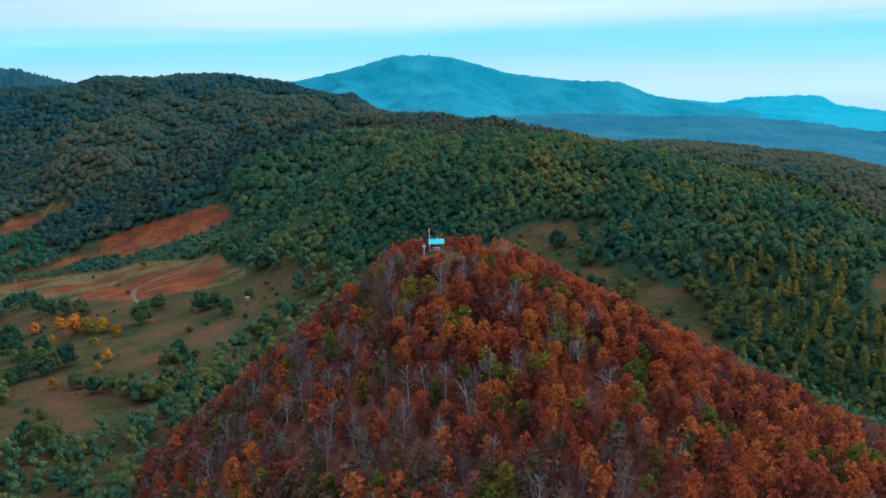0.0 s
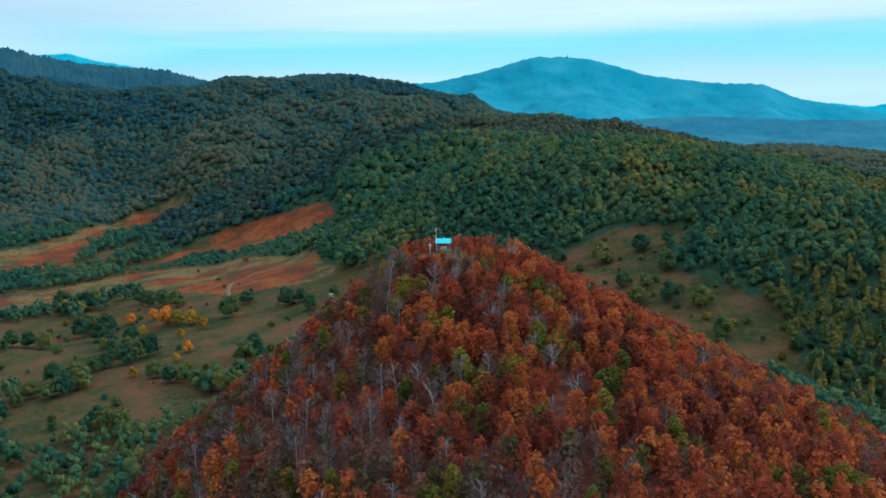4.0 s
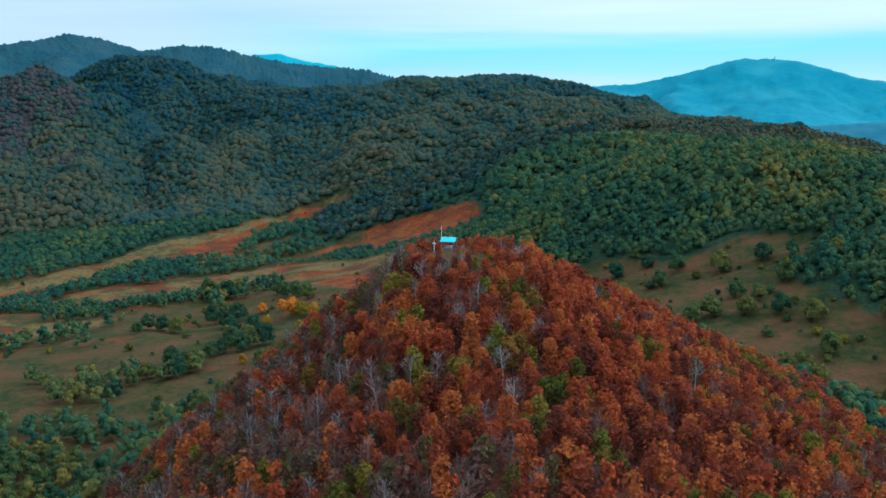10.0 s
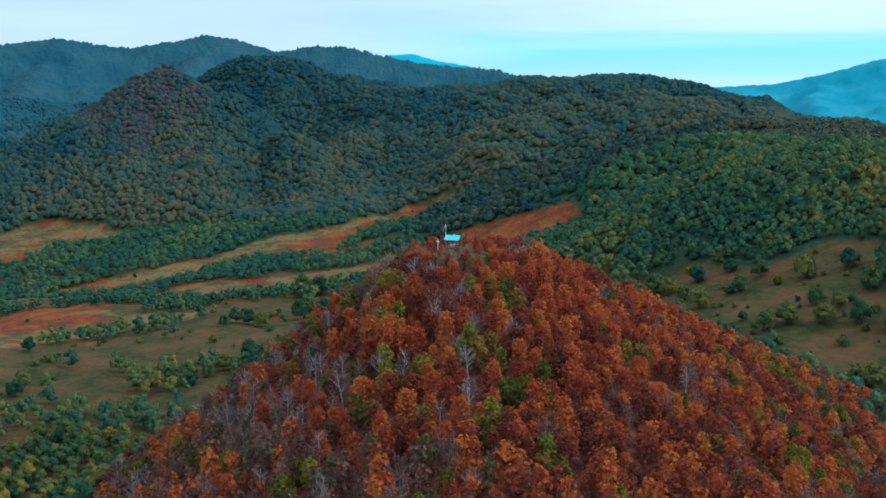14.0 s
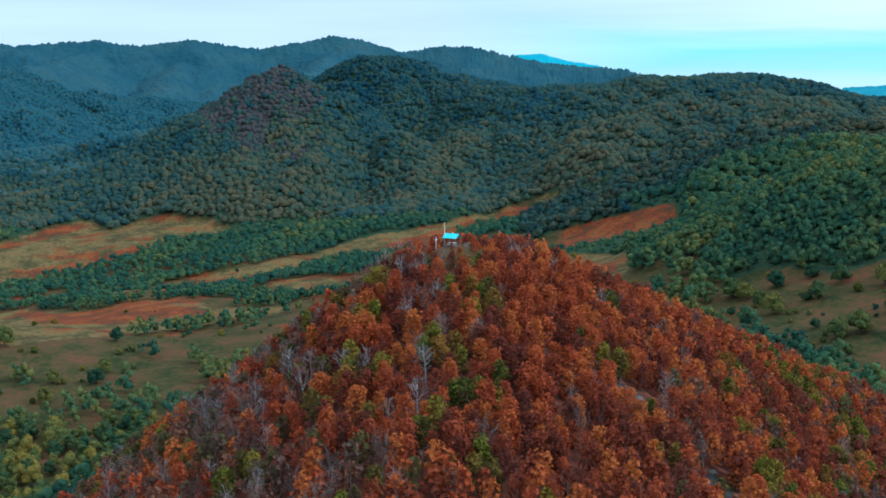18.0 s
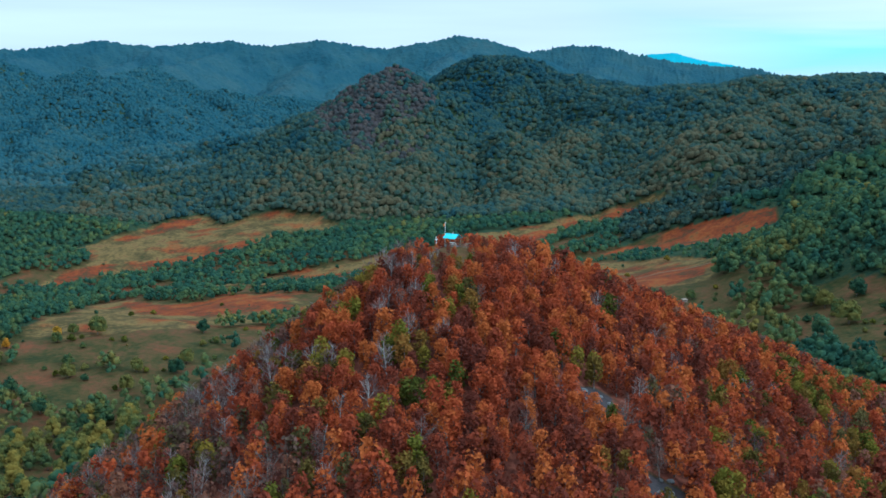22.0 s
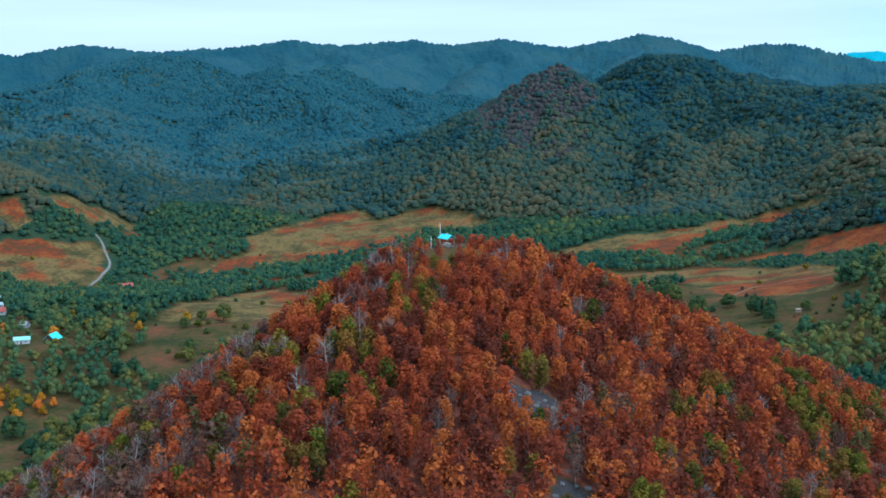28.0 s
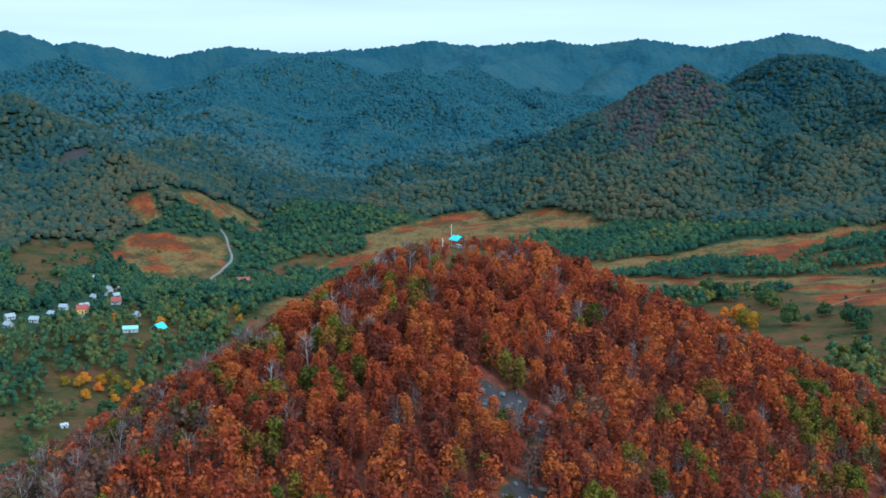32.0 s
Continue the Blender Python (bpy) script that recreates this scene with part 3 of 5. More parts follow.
def brownish(x, y):
    """The steep stony cone with thin, leafless cover."""
    d = np.hypot((x + 334 + 0.25 * (y - 1180)) / 98, (y - 1180) / 150)
    return (d < 1.25) & (0.55 * wave_noise(x, y * 0.35, 60, 53) + 0.3 * wave_noise(x, y, 22, 55) + 1.7 * (1 - d) > 0.35) | grey_slide(x, y)


def stony_slope(x, y):
    """Patches of grey scree among the oaks."""
    return (np.hypot((x - 41) / 10, (y + 53) / 6.5) < 1) | (np.hypot((x - 54) / 5, (y + 75) / 6) < 1)


GX = steps((-4800, -1600, 100), (-1600, -1200, 18), (-1200, -700, 10), (-700, -60, 6), (-60, 120, 3), (120, 300, 6), (300, 700, 10), (700, 1200, 18), (1200, 4800, 100))
GY = steps((-1500, -300, 60), (-300, -110, 6), (-110, 20, 3), (20, 1000, 6), (1000, 1500, 9), (1500, 2000, 14), (2000, 4700, 100))


def canopy(x, y):
    """How high the closed undergrowth and lower boughs of the woods stand over the soil."""
    far = np.clip((np.hypot(x, y) - 380) / 300, 0, 1)
    wood = ~in_any(x, y, BRACKEN + DRY + MEADOW) & ~inside(x, y, MOSAIC) & ~on_hill(x, y) & ~by_house(x, y) & (y > -110)
    belt = (x < 20) & (x > -560) & (y > 380) & (y < 860)
    return wood * np.where(belt, 0.6, 1.6 + 2.4 * far * (y > 880))


def clothed(x, y):
    return land(x, y) + canopy(x, y)


ground = new("ground", sheet("ground", GX, GY, clothed))
ground.data.materials.append(M_GROUND)
tagged(ground, "rolling meadows and wooded hills in autumn colours", "ground", kind="structure")
gx, gy = np.meshgrid(GX, GY)
open_land = in_any(gx, gy, BRACKEN + DRY + MEADOW)
mosaic = inside(gx, gy, MOSAIC)
hill_land = on_hill(gx, gy)
belt_land = (gx < 20) & (gx > -560) & (gy > 380) & (gy < 800)
cover = np.zeros((gx.size, 4), np.float32)
cover[:, 0] = np.where(in_any(gx, gy, BRACKEN), 0.6, np.where(in_any(gx, gy, DRY), 0.38, np.where(belt_land, 0.34, 0.16))).ravel()
cover[:, 1] = (in_any(gx, gy, DRY) * 0.56).ravel()
cover[:, 2] = (~open_land & ~belt_land & ~mosaic & ~hill_land & (gy > -110)).ravel()
cover[:, 3] = 1
ground.data.color_attributes.new("cover", "FLOAT_COLOR", "POINT").data.foreach_set("color", cover.ravel())
ground.data.attributes.new("thicket", "FLOAT", "POINT").data.foreach_set("value", (brownish(gx, gy) | stony_slope(gx, gy)).astype(np.float32).ravel())
ground.data.attributes.new("litter", "FLOAT", "POINT").data.foreach_set("value", (hill_land & (drop(gx, gy) > 3.0) & ~stony_slope(gx, gy)).astype(np.float32).ravel())


def mountain_range(name, crest, front, rear, foot, material, rough, label, seed, along=260, rows_front=46, tuft=0.8, spurs=()):
    """A range whose crest runs through the given points; its slopes fall to both sides, cut by spurs and gullies."""
    c = np.array(crest, float)
    d = np.concatenate([[0], np.cumsum(np.hypot(*np.diff(c[:, :2], axis=0).T))])
    s = np.linspace(0, d[-1], along)
    p = np.stack([np.interp(s, d, c[:, i]) for i in range(3)], 1)
    soft = np.hanning(9) / np.hanning(9).sum()
    crowns = np.random.RandomState(seed)
    for i in range(3):
        p[:, i] = np.convolve(np.pad(p[:, i], 4, "edge"), soft, "valid")
    out = -p[:, :2] / np.linalg.norm(p[:, :2], axis=1)[:, None]
    across = np.concatenate([-np.linspace(1, 0.08, 10), np.linspace(0, 1, rows_front)])
    rows = []
    for u in across:
        reach = front * u if u > 0 else rear * u
        x, y = p[:, 0] + out[:, 0] * reach, p[:, 1] + out[:, 1] * reach
        fall = (1 - abs(u)) ** 1.15
        z = foot + (p[:, 2] - foot) * fall
        rib = wave_noise(s + 60 * wave_noise(x, y, 700, seed + 3), np.full_like(s, reach * 0.25), 420, seed)
        z = z + rough * np.minimum(rib - 0.75, 0) * min(1, abs(u) * 4) * (1 - abs(u)) * 1.6 + rough * 0.25 * wave_noise(x, y, 160, seed + 1) * min(1, abs(u) * 6)
        z = z - rough * 0.22 * np.abs(wave_noise(s + 0.5 * reach + 40 * wave_noise(x, y, 400, seed + 5), np.full_like(s, reach * 0.3), 150, seed + 4)) * min(1, abs(u) * 6) * (1 - abs(u))
        for side, soft, line in spurs:
            z = meet(z, spur(x, y, side, soft, line) - 4, 7.0)
        z = z - bool(spurs) * 30 * np.clip((1985 - y) / 50, 0, 1) * np.clip((x + 1450) / 60, 0, 1)
        z = z + 2.0 * wave_noise(x, y, 60, seed + 2) + crowns.normal(0, tuft, len(x))
        rows.append(np.stack([x, y, z], 1))
    v = np.stack(rows).reshape(-1, 3)
    w = len(s)
    a = (np.arange(len(across) - 1)[:, None] * w + np.arange(w - 1)[None]).ravel()
    me = bpy.data.meshes.new(name)
    me.from_pydata(v.tolist(), [], np.stack([a, a + w, a + w + 1, a + 1], 1).tolist())
    me.polygons.foreach_set("use_smooth", [True] * len(me.polygons))
    me.materials.append(material)
    return tagged(new(name, me), label, "mountain range", kind="structure")


# the backdrop ranges carry their haze in the material colour
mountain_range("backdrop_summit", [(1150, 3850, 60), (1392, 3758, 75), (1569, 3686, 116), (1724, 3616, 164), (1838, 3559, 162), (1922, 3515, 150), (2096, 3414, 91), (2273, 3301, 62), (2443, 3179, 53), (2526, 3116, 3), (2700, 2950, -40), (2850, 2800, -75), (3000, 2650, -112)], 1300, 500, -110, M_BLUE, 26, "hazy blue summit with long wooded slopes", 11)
mountain_range("backdrop_east", [(2250, 3650, -110), (2450, 3530, -60), (2600, 3420, -22), (2729, 3338, -9), (2913, 3183, -34), (3007, 3097, -13), (3185, 2921, -8), (3228, 2876, -45), (3347, 2743, -70), (3600, 2500, -80)], 700, 300, -120, M_PALEBLUE, 8, "mountains on the horizon in pale haze blue", 12)
mountain_range("backdrop_low", [(1200, 2650, -60), (1657, 2389, -34), (1845, 2252, -45), (2019, 2105, -47), (2146, 1982, -63), (2288, 1827, -94), (2450, 1600, -105)], 1000, 300, -135, M_LOWBLUE, 10, "low wooded hills in haze blue", 13)
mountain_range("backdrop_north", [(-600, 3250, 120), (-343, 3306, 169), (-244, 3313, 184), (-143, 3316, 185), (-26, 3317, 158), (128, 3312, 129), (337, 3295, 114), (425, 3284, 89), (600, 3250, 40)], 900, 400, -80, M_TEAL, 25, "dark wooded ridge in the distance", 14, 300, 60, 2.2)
mountain_range("backdrop_far_north", [(-150, 4220, 120), (-6, 4217, 188), (90, 4215, 195), (198, 4210, 167), (338, 4200, 142), (500, 4180, 90)], 500, 200, -80, M_PALEBLUE, 10, "faint peak on the horizon in haze blue", 15)
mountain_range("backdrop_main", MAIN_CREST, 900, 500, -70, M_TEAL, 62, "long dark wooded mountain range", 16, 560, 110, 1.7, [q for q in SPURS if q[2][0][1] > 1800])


# ---- trees ----
rnd = np.random.RandomState(7)


def mesh_of(name, verts, faces, material, smooth=False):
    me = bpy.data.meshes.new(name)
    me.from_pydata(np.asarray(verts).tolist(), [], [list(q) for q in faces])
    if smooth:
        me.polygons.foreach_set("use_smooth", [True] * len(me.polygons))
    me.materials.append(material)
    return me


def part(name, me, parent, label="", at=None):
    """One mesh as a part under a thing or under another part."""
    ob = new(name, me)
    ob.parent = parent
    if at is not None:
        ob.matrix_local = at
    if label:
        ob["label"] = label
    return ob


def leaf_cards(centres, normals, size, r, loose=0.5):
    """Small four-cornered leaf sprays at the given centres, tilted at random about the given normals."""
    k = len(centres)
    nrm = normals + r.normal(0, loose, (k, 3))
    nrm /= np.linalg.norm(nrm, axis=1)[:, None] + 1e-9
    a = np.cross(nrm, r.normal(0, 1, (k, 3)))
    a /= np.linalg.norm(a, axis=1)[:, None] + 1e-9
    b = np.cross(nrm, a)
    s = size * r.uniform(0.6, 1.35, (k, 1))
    w = r.uniform(0.55, 1.0, (k, 1))
    v = np.stack([centres - a * s, centres - b * s * w + nrm * s * 0.2, centres + a * s, centres + b * s * w + nrm * s * 0.25], 1)
    return v.reshape(-1, 3), np.arange(k * 4).reshape(k, 4)


def crown_cloud(r, height, width, clumps, per_clump, size, low=0.3, spread=0.32):
    """A crown of leaf sprays round several clumps, with an uneven outline and gaps."""
    pts, nrm = [], []
    for c in range(clumps):
        f = (c + 0.5) / clumps
        z = height * (low + (1 - low) * f ** 0.8 * 0.93)
        reach = width * 0.5 * math.sin(math.pi * min(1, 0.18 + 0.8 * f)) ** 0.7 * 0.72
        a = c * 2.4 + r.uniform(-0.5, 0.5)
        q = np.array([math.cos(a) * reach * r.uniform(0.35, 1), math.sin(a) * reach * r.uniform(0.35, 1), z])
        d = r.normal(0, 1, (per_clump, 3))
        d /= np.linalg.norm(d, axis=1)[:, None]
        rad = width * spread * r.uniform(0.7, 1.15)
        pts.append(q + d * rad * r.uniform(0.55, 1.05, (per_clump, 1)) * [1, 1, 0.8])
        nrm.append(d + [0, 0, 0.35])
    return leaf_cards(np.concatenate(pts), np.concatenate(nrm), size, r)


def tube(path, radii, sides=4):
    """A tapering limb along a path."""
    p = np.asarray(path, float)
    v, f = [], []
    for i, (q, rad) in enumerate(zip(p, radii)):
        d = p[min(i + 1, len(p) - 1)] - p[max(i - 1, 0)]
        d /= np.linalg.norm(d) + 1e-9
        a = np.cross(d, [0.31, 0.93, 0.2])
        a /= np.linalg.norm(a) + 1e-9
        b = np.cross(d, a)
        for k in range(sides):
            t = 6.283 * k / sides
            v.append(q + rad * (a * math.cos(t) + b * math.sin(t)))
        if i:
            for k in range(sides):
                m = (k + 1) % sides
                f.append(((i - 1) * sides + k, (i - 1) * sides + m, i * sides + m, i * sides + k))
    return v, f


def joined(pieces):
    v, f = [], []
    for pv, pf in pieces:
        f += [tuple(int(i) + len(v) for i in q) for q in pf]
        v += list(pv)
    return v, f


def limbs(r, height, girth, count, fine=0):
    """Trunk and forking limbs."""
    lean = r.normal(0, 0.05, 2)
    top = np.array([lean[0] * height, lean[1] * height, height])
    bend = r.normal(0, 0.02 * height, 3) * [1, 1, 0]
    out = [tube([(0, 0, -0.5), top * 0.35 + bend, top * 0.7, top], [girth, girth * 0.75, girth * 0.45, girth * 0.12], 5)]
    for i in range(count):
        f = r.uniform(0.3, 0.92)
        base = top * f + bend * (1 - f)
        a = i * 2.4 + r.uniform(-0.4, 0.4)
        reach = height * r.uniform(0.16, 0.34) * (1.2 - f * 0.7)
        tip = base + np.array([math.cos(a) * reach, math.sin(a) * reach, reach * r.uniform(0.6, 1.3)])
        mid = (base + tip) / 2 + r.normal(0, 0.06 * reach, 3)
        g = girth * (1 - f) * 0.5 + 0.02
        out.append(tube([base, mid, tip], [g, g * 0.6, 0.012], 3))
        for j in range(fine):
            s = mid + (tip - mid) * r.uniform(-0.6, 0.8)
            e = s + (r.normal(0, 1, 3) * 0.4 + (tip - base) / reach * 0.6 + [0, 0, 0.35]) * reach * r.uniform(0.25, 0.5)
            out.append(tube([s, (s + e) / 2 + r.normal(0, 0.03 * reach, 3), e], [g * 0.4 + 0.008, g * 0.22 + 0.008, 0.006], 3))
    return joined(out)


def tree_kind(name, label, category, trunk, crown, group):
    """An Empty at the foot with a trunk and a crown under it."""
    t = new(name)
    t.empty_display_size = 0.5
    part("trunk", trunk, t)
    if crown:
        part("crown", crown, t)
    return tagged(t, label, category, group)


def stand(x, y, scale, r, sink=0.15):
    return pose(x, y, float(land(x, y)) - sink, r.normal(0, 2.5), r.normal(0, 2.5), r.uniform(0, 360)) @ Matrix.Diagonal((scale * r.uniform(0.88, 1.15), scale * r.uniform(0.88, 1.15), scale, 1))


def wind_cut(x, y):
    """Trees close to the bare top stay low."""
    return np.where(np.hypot(x, y) < 45, np.clip((drop(x, y) + 1.2) / 7.5, 0.28, 1.2), 2.0)


def plant(kinds, places, r, low, high=None):
    """Copies of the kinds over the places; the first ones are the originals themselves. Places may name a width."""
    used = set()
    for x, y, *wide in places:
        ob = kinds[r.randint(len(kinds))]
        m = stand(x, y, min(wide[0] / low if wide else r.uniform(low, high), wind_cut(x, y)), r)
        if ob in used:
            made = copy_thing(ob, Matrix())
            made.matrix_basis = m
        else:
            used.add(ob)
            ob.matrix_basis = m
    for ob in kinds:
        if ob not in used:
            for o in (*ob.children_recursive, ob):
                bpy.data.objects.remove(o)


def scatter(x0, x1, y0, y1, gap, r, jitter=0.45):
    """Uneven places about gap metres apart."""
    x, y = np.meshgrid(np.arange(x0, x1, gap), np.arange(y0, y1, gap * 0.88))
    x = x + (np.arange(x.shape[0]) % 2)[:, None] * gap * 0.5
    return (x + r.uniform(-jitter, jitter, x.shape) * gap).ravel(), (y + r.uniform(-jitter, jitter, y.shape) * gap).ravel()


def mass(name, templates, x, y, scale, tint, material, label, smooth=False, squash=0.12, category="woodland"):
    """Many crowns that nobody could count, as one mesh."""
    r = np.random.RandomState(len(x))
    z = land(x, y)
    pick = r.randint(len(templates), size=len(x))
    turn = r.uniform(0, 6.283, len(x))
    allv, allf, allt, off = [], [], [], 0
    tri = []
    for k, (tv, tf, *core) in enumerate(templates):
        i = np.where(pick == k)[0]
        tv, tf = np.asarray(tv), np.asarray(tf)
        if core:
            tri.append((core[0][None, :, :3] + (np.arange(len(i)) * len(tv))[:, None, None] + off).reshape(-1, 3))
        c, s = np.cos(turn[i])[:, None], np.sin(turn[i])[:, None]
        sx = (scale[i] * r.uniform(1 - squash, 1 + squash, len(i)))[:, None]
        v = np.stack([(tv[None, :, 0] * c - tv[None, :, 1] * s) * sx + x[i, None], (tv[None, :, 0] * s + tv[None, :, 1] * c) * sx + y[i, None], tv[None, :, 2] * scale[i, None] + z[i, None]], -1)
        f = tf[None] + (np.arange(len(i)) * len(tv))[:, None, None] + off
        off += len(i) * len(tv)
        allv.append(v.reshape(-1, 3)), allf.append(f.reshape(-1, tf.shape[1])), allt.append(np.repeat(tint[i], len(tv)))
    v, f = np.concatenate(allv).astype(np.float32), np.concatenate(allf).astype(np.int32)
    me = bpy.data.meshes.new(name)
    me.vertices.add(len(v))
    me.vertices.foreach_set("co", v.ravel())
    t3 = np.concatenate(tri).astype(np.int32) if tri else np.zeros((0, 3), np.int32)
    me.loops.add(f.size + t3.size)
    me.loops.foreach_set("vertex_index", np.concatenate([f.ravel(), t3.ravel()]))
    me.polygons.add(len(f) + len(t3))
    me.polygons.foreach_set("loop_start", np.concatenate([np.arange(len(f), dtype=np.int32) * f.shape[1], f.size + np.arange(len(t3), dtype=np.int32) * 3]))
    me.polygons.foreach_set("use_smooth", np.concatenate([np.full(len(f), smooth), np.ones(len(t3), bool)]))
    me.update(calc_edges=True)
    me.attributes.new("tint", "FLOAT", "POINT").data.foreach_set("value", np.concatenate(allt).astype(np.float32))
    me.materials.append(material)
    return tagged(new(name, me), label, category, kind="stuff")


RISE = land(*np.meshgrid(np.arange(-1600, 1400, 6.0), np.arange(-320, 2000, 6.0)))


def rise(x, y):
    """Height of the land, looked up in a table."""
    i = np.clip(((np.asarray(y) + 320) / 6 + 0.5).astype(int), 0, RISE.shape[0] - 1)
    return RISE[i, np.clip(((np.asarray(x) + 1600) / 6 + 0.5).astype(int), 0, RISE.shape[1] - 1)]


def in_sight(x, y, z):
    """Which places show over the ridges from the air in front of the near hill."""
    seen = np.zeros(len(x), bool)
    for ex, ey in ((-134, -261), (-70, -280), (0, -286), (70, -280), (137, -262)):
        ok = np.ones(len(x), bool)
        for f in np.linspace(0.14, 0.96, 22):
            px, py, pz = ex + (x - ex) * f, ey + (y - ey) * f, 37 + (z + 14 - 37) * f
            ok &= rise(px, py) < pz + 1.0
        way = (x - ex) * -ex + (y - ey) * -ey
        aside = np.abs((x - ex) * ey - (y - ey) * ex)
        ok &= (way > 0) & (aside < way * 0.45) & (z + 8 > 37 - 0.42 * np.hypot(x - ex, y - ey))
        seen |= ok
    return seen


def twigs(r, height, count):
    """A haze of fine twigs: thin slivers that point up and out."""
    d = r.normal(0, 1, (count, 3))
    d /= np.linalg.norm(d, axis=1)[:, None]
    c = d * r.uniform(0.4, 1, (count, 1)) * np.array([0.26, 0.26, 0.33]) * height + [0, 0, height * 0.66]
    up = d * 0.7 + [0, 0, 0.6] + r.normal(0, 0.3, (count, 3))
    s = np.cross(up, r.normal(0, 1, (count, 3)))
    s /= np.linalg.norm(s, axis=1)[:, None] + 1e-9
    t = up * r.uniform(0.35, 0.8, (count, 1))
    v = np.stack([c - t - s * 0.03, c - t * 0.2 + s * 0.07, c + t, c + t * 0.1 - s * 0.07], 1)
    return v.reshape(-1, 3), np.arange(count * 4).reshape(count, 4)


# -- the russet oak wood on the near hill --
r = np.random.RandomState(21)
oak_crowns = [crown_cloud(np.random.RandomState(100 + i), 7.8, 4.9, 22, 26, 0.27, 0.12, 0.21) for i in range(8)]
oak_light = [crown_cloud(np.random.RandomState(150 + i), 7.8, 4.9, 16, 9, 0.44, 0.12, 0.21) for i in range(8)]
oak_trunks = [limbs(np.random.RandomState(200 + i), 6.4, 0.16, 9) for i in range(8)]
hx, hy = scatter(-150, 190, -190, 90, 4.0, r)
keep = on_hill(hx, hy) & in_sight(hx, hy, land(hx, hy) - 6) & ~((np.abs(hx) < 4.4) & (hy > -4.6) & (hy < 4)) & ~((np.hypot(hx + 4, hy + 2) < 4.2))
hx, hy = hx[keep], hy[keep]
bald = wave_noise(hx, hy, 26, 41) + 0.5 * wave_noise(hx, hy, 11, 42)
scree = stony_slope(hx, hy)
GREEN_SPOTS = [(2, -60, 5), (6, -43, 4), (11, -73, 5), (-9, -67, 4), (-22, -74, 4), (89, 14, 7), (88, 36, 9), (97, 34, 8), (105, 46, 9), (112, 66, 9), (-34, -88, 4), (-2, -88, 3), (70, -2, 5)]
spot = np.zeros(len(hx), bool)
for px, py, reach in GREEN_SPOTS:
    spot |= np.hypot(hx - px, hy - py) < reach
bare_here = (r.rand(len(hx)) < 0.07 + 0.32 * np.clip((4 - hx) / 45, 0, 1)) & (np.hypot(hx, hy) > 12) & (hy < 8) & ~spot
green_here = ~bare_here & (spot | (wave_noise(hx, hy, 30, 43) + 0.35 * (hx > 64) + 0.2 * (hx < 14) > 0.68) & (hy < 10)) & (r.rand(len(hx)) < 0.8) & (hy > -125)
spare = np.where(green_here & ~spot)[0]
spare = spare[r.permutation(len(spare))][max(0, 290 - int((green_here & spot).sum())):]
green_here[spare] = False
over_many = np.where(bare_here)[0][r.permutation(bare_here.sum())][290:]
bare_here[over_many] = False
thin = (bald < -1.35) | scree
red_here = ~bare_here & ~green_here & ~thin
near = (hx > -48) & (hx < 66) & (hy > -104) & (hy < -6)
red_mesh = [tree_kind("oak_tree", "small oak with russet autumn leaves on the steep hillside", "tree", mesh_of("oak_trunk", *t, M_BARK), mesh_of("oak_crown", *c, M_RED), "oaks on the red hill") for t, c in zip(oak_trunks, oak_crowns)]
i = np.where(red_here & near)[0]
i = i[np.argsort(hx[i] * 0.6 - hy[i])][::-1]
chosen = i[np.argsort(np.hypot(hx[i] - 8, hy[i] + 52))][:300]
plant(red_mesh, zip(hx[chosen], hy[chosen]), r, 0.7, 1.2)
rest = np.setdiff1d(np.where(red_here)[0], chosen)
withered = r.rand(len(rest)) < np.clip((6 - hx[rest]) / 60, 0.05, 0.5) + 0.25 * (hx[rest] > 85)
faded = rest[withered]
mass("withered_wood", oak_light, hx[faded], hy[faded], np.minimum(r.uniform(0.7, 1.15, len(faded)), wind_cut(hx[faded], hy[faded])), r.rand(len(faded)), M_MAUVE_MASS, "withered mauve-brown and olive trees among the oaks on the flank of the hill")
leafy_rest = rest[~withered]
mass("oak_wood", oak_light, hx[leafy_rest], hy[leafy_rest], np.minimum(r.uniform(0.7, 1.2, len(leafy_rest)), wind_cut(hx[leafy_rest], hy[leafy_rest])), r.rand(len(leafy_rest)), M_RED_MASS, "dense russet oak wood on the lower hillside")
mass("oak_wood_trunks", [limbs(np.random.RandomState(260 + i), 5.6, 0.15, 1) for i in range(3)], hx[rest], hy[rest], np.minimum(r.uniform(0.8, 1.2, len(rest)), wind_cut(hx[rest], hy[rest])), r.rand(len(rest)), M_BARK, "grey trunks of the oak wood")
bare_kinds = [tree_kind("bare_tree", ("leafless pale grey tree with forking limbs among the oaks", "half-bare tree with a few withered mauve leaves")[k % 2], "tree", mesh_of("bare_trunk", *limbs(np.random.RandomState(300 + k), 8.4, 0.17, 11, 4), (M_PALE, M_BARK)[k % 2]), mesh_of("twig_crown", *(twigs(np.random.RandomState(320 + k), 8.2, 110) if k % 2 == 0 else crown_cloud(np.random.RandomState(320 + k), 7.6, 4.8, 18, 12, 0.2, 0.2, 0.2)), (M_TWIG, M_MAUVE)[k % 2]), "bare trees on the red hill") for k in range(8)]
b = np.where(bare_here)[0][:290]
lone = [(-1, -41), (-30, -80), (11, -91), (-44, -62)]
plant(bare_kinds, list(zip(hx[b], hy[b])) + lone, r, 0.7, 1.15)
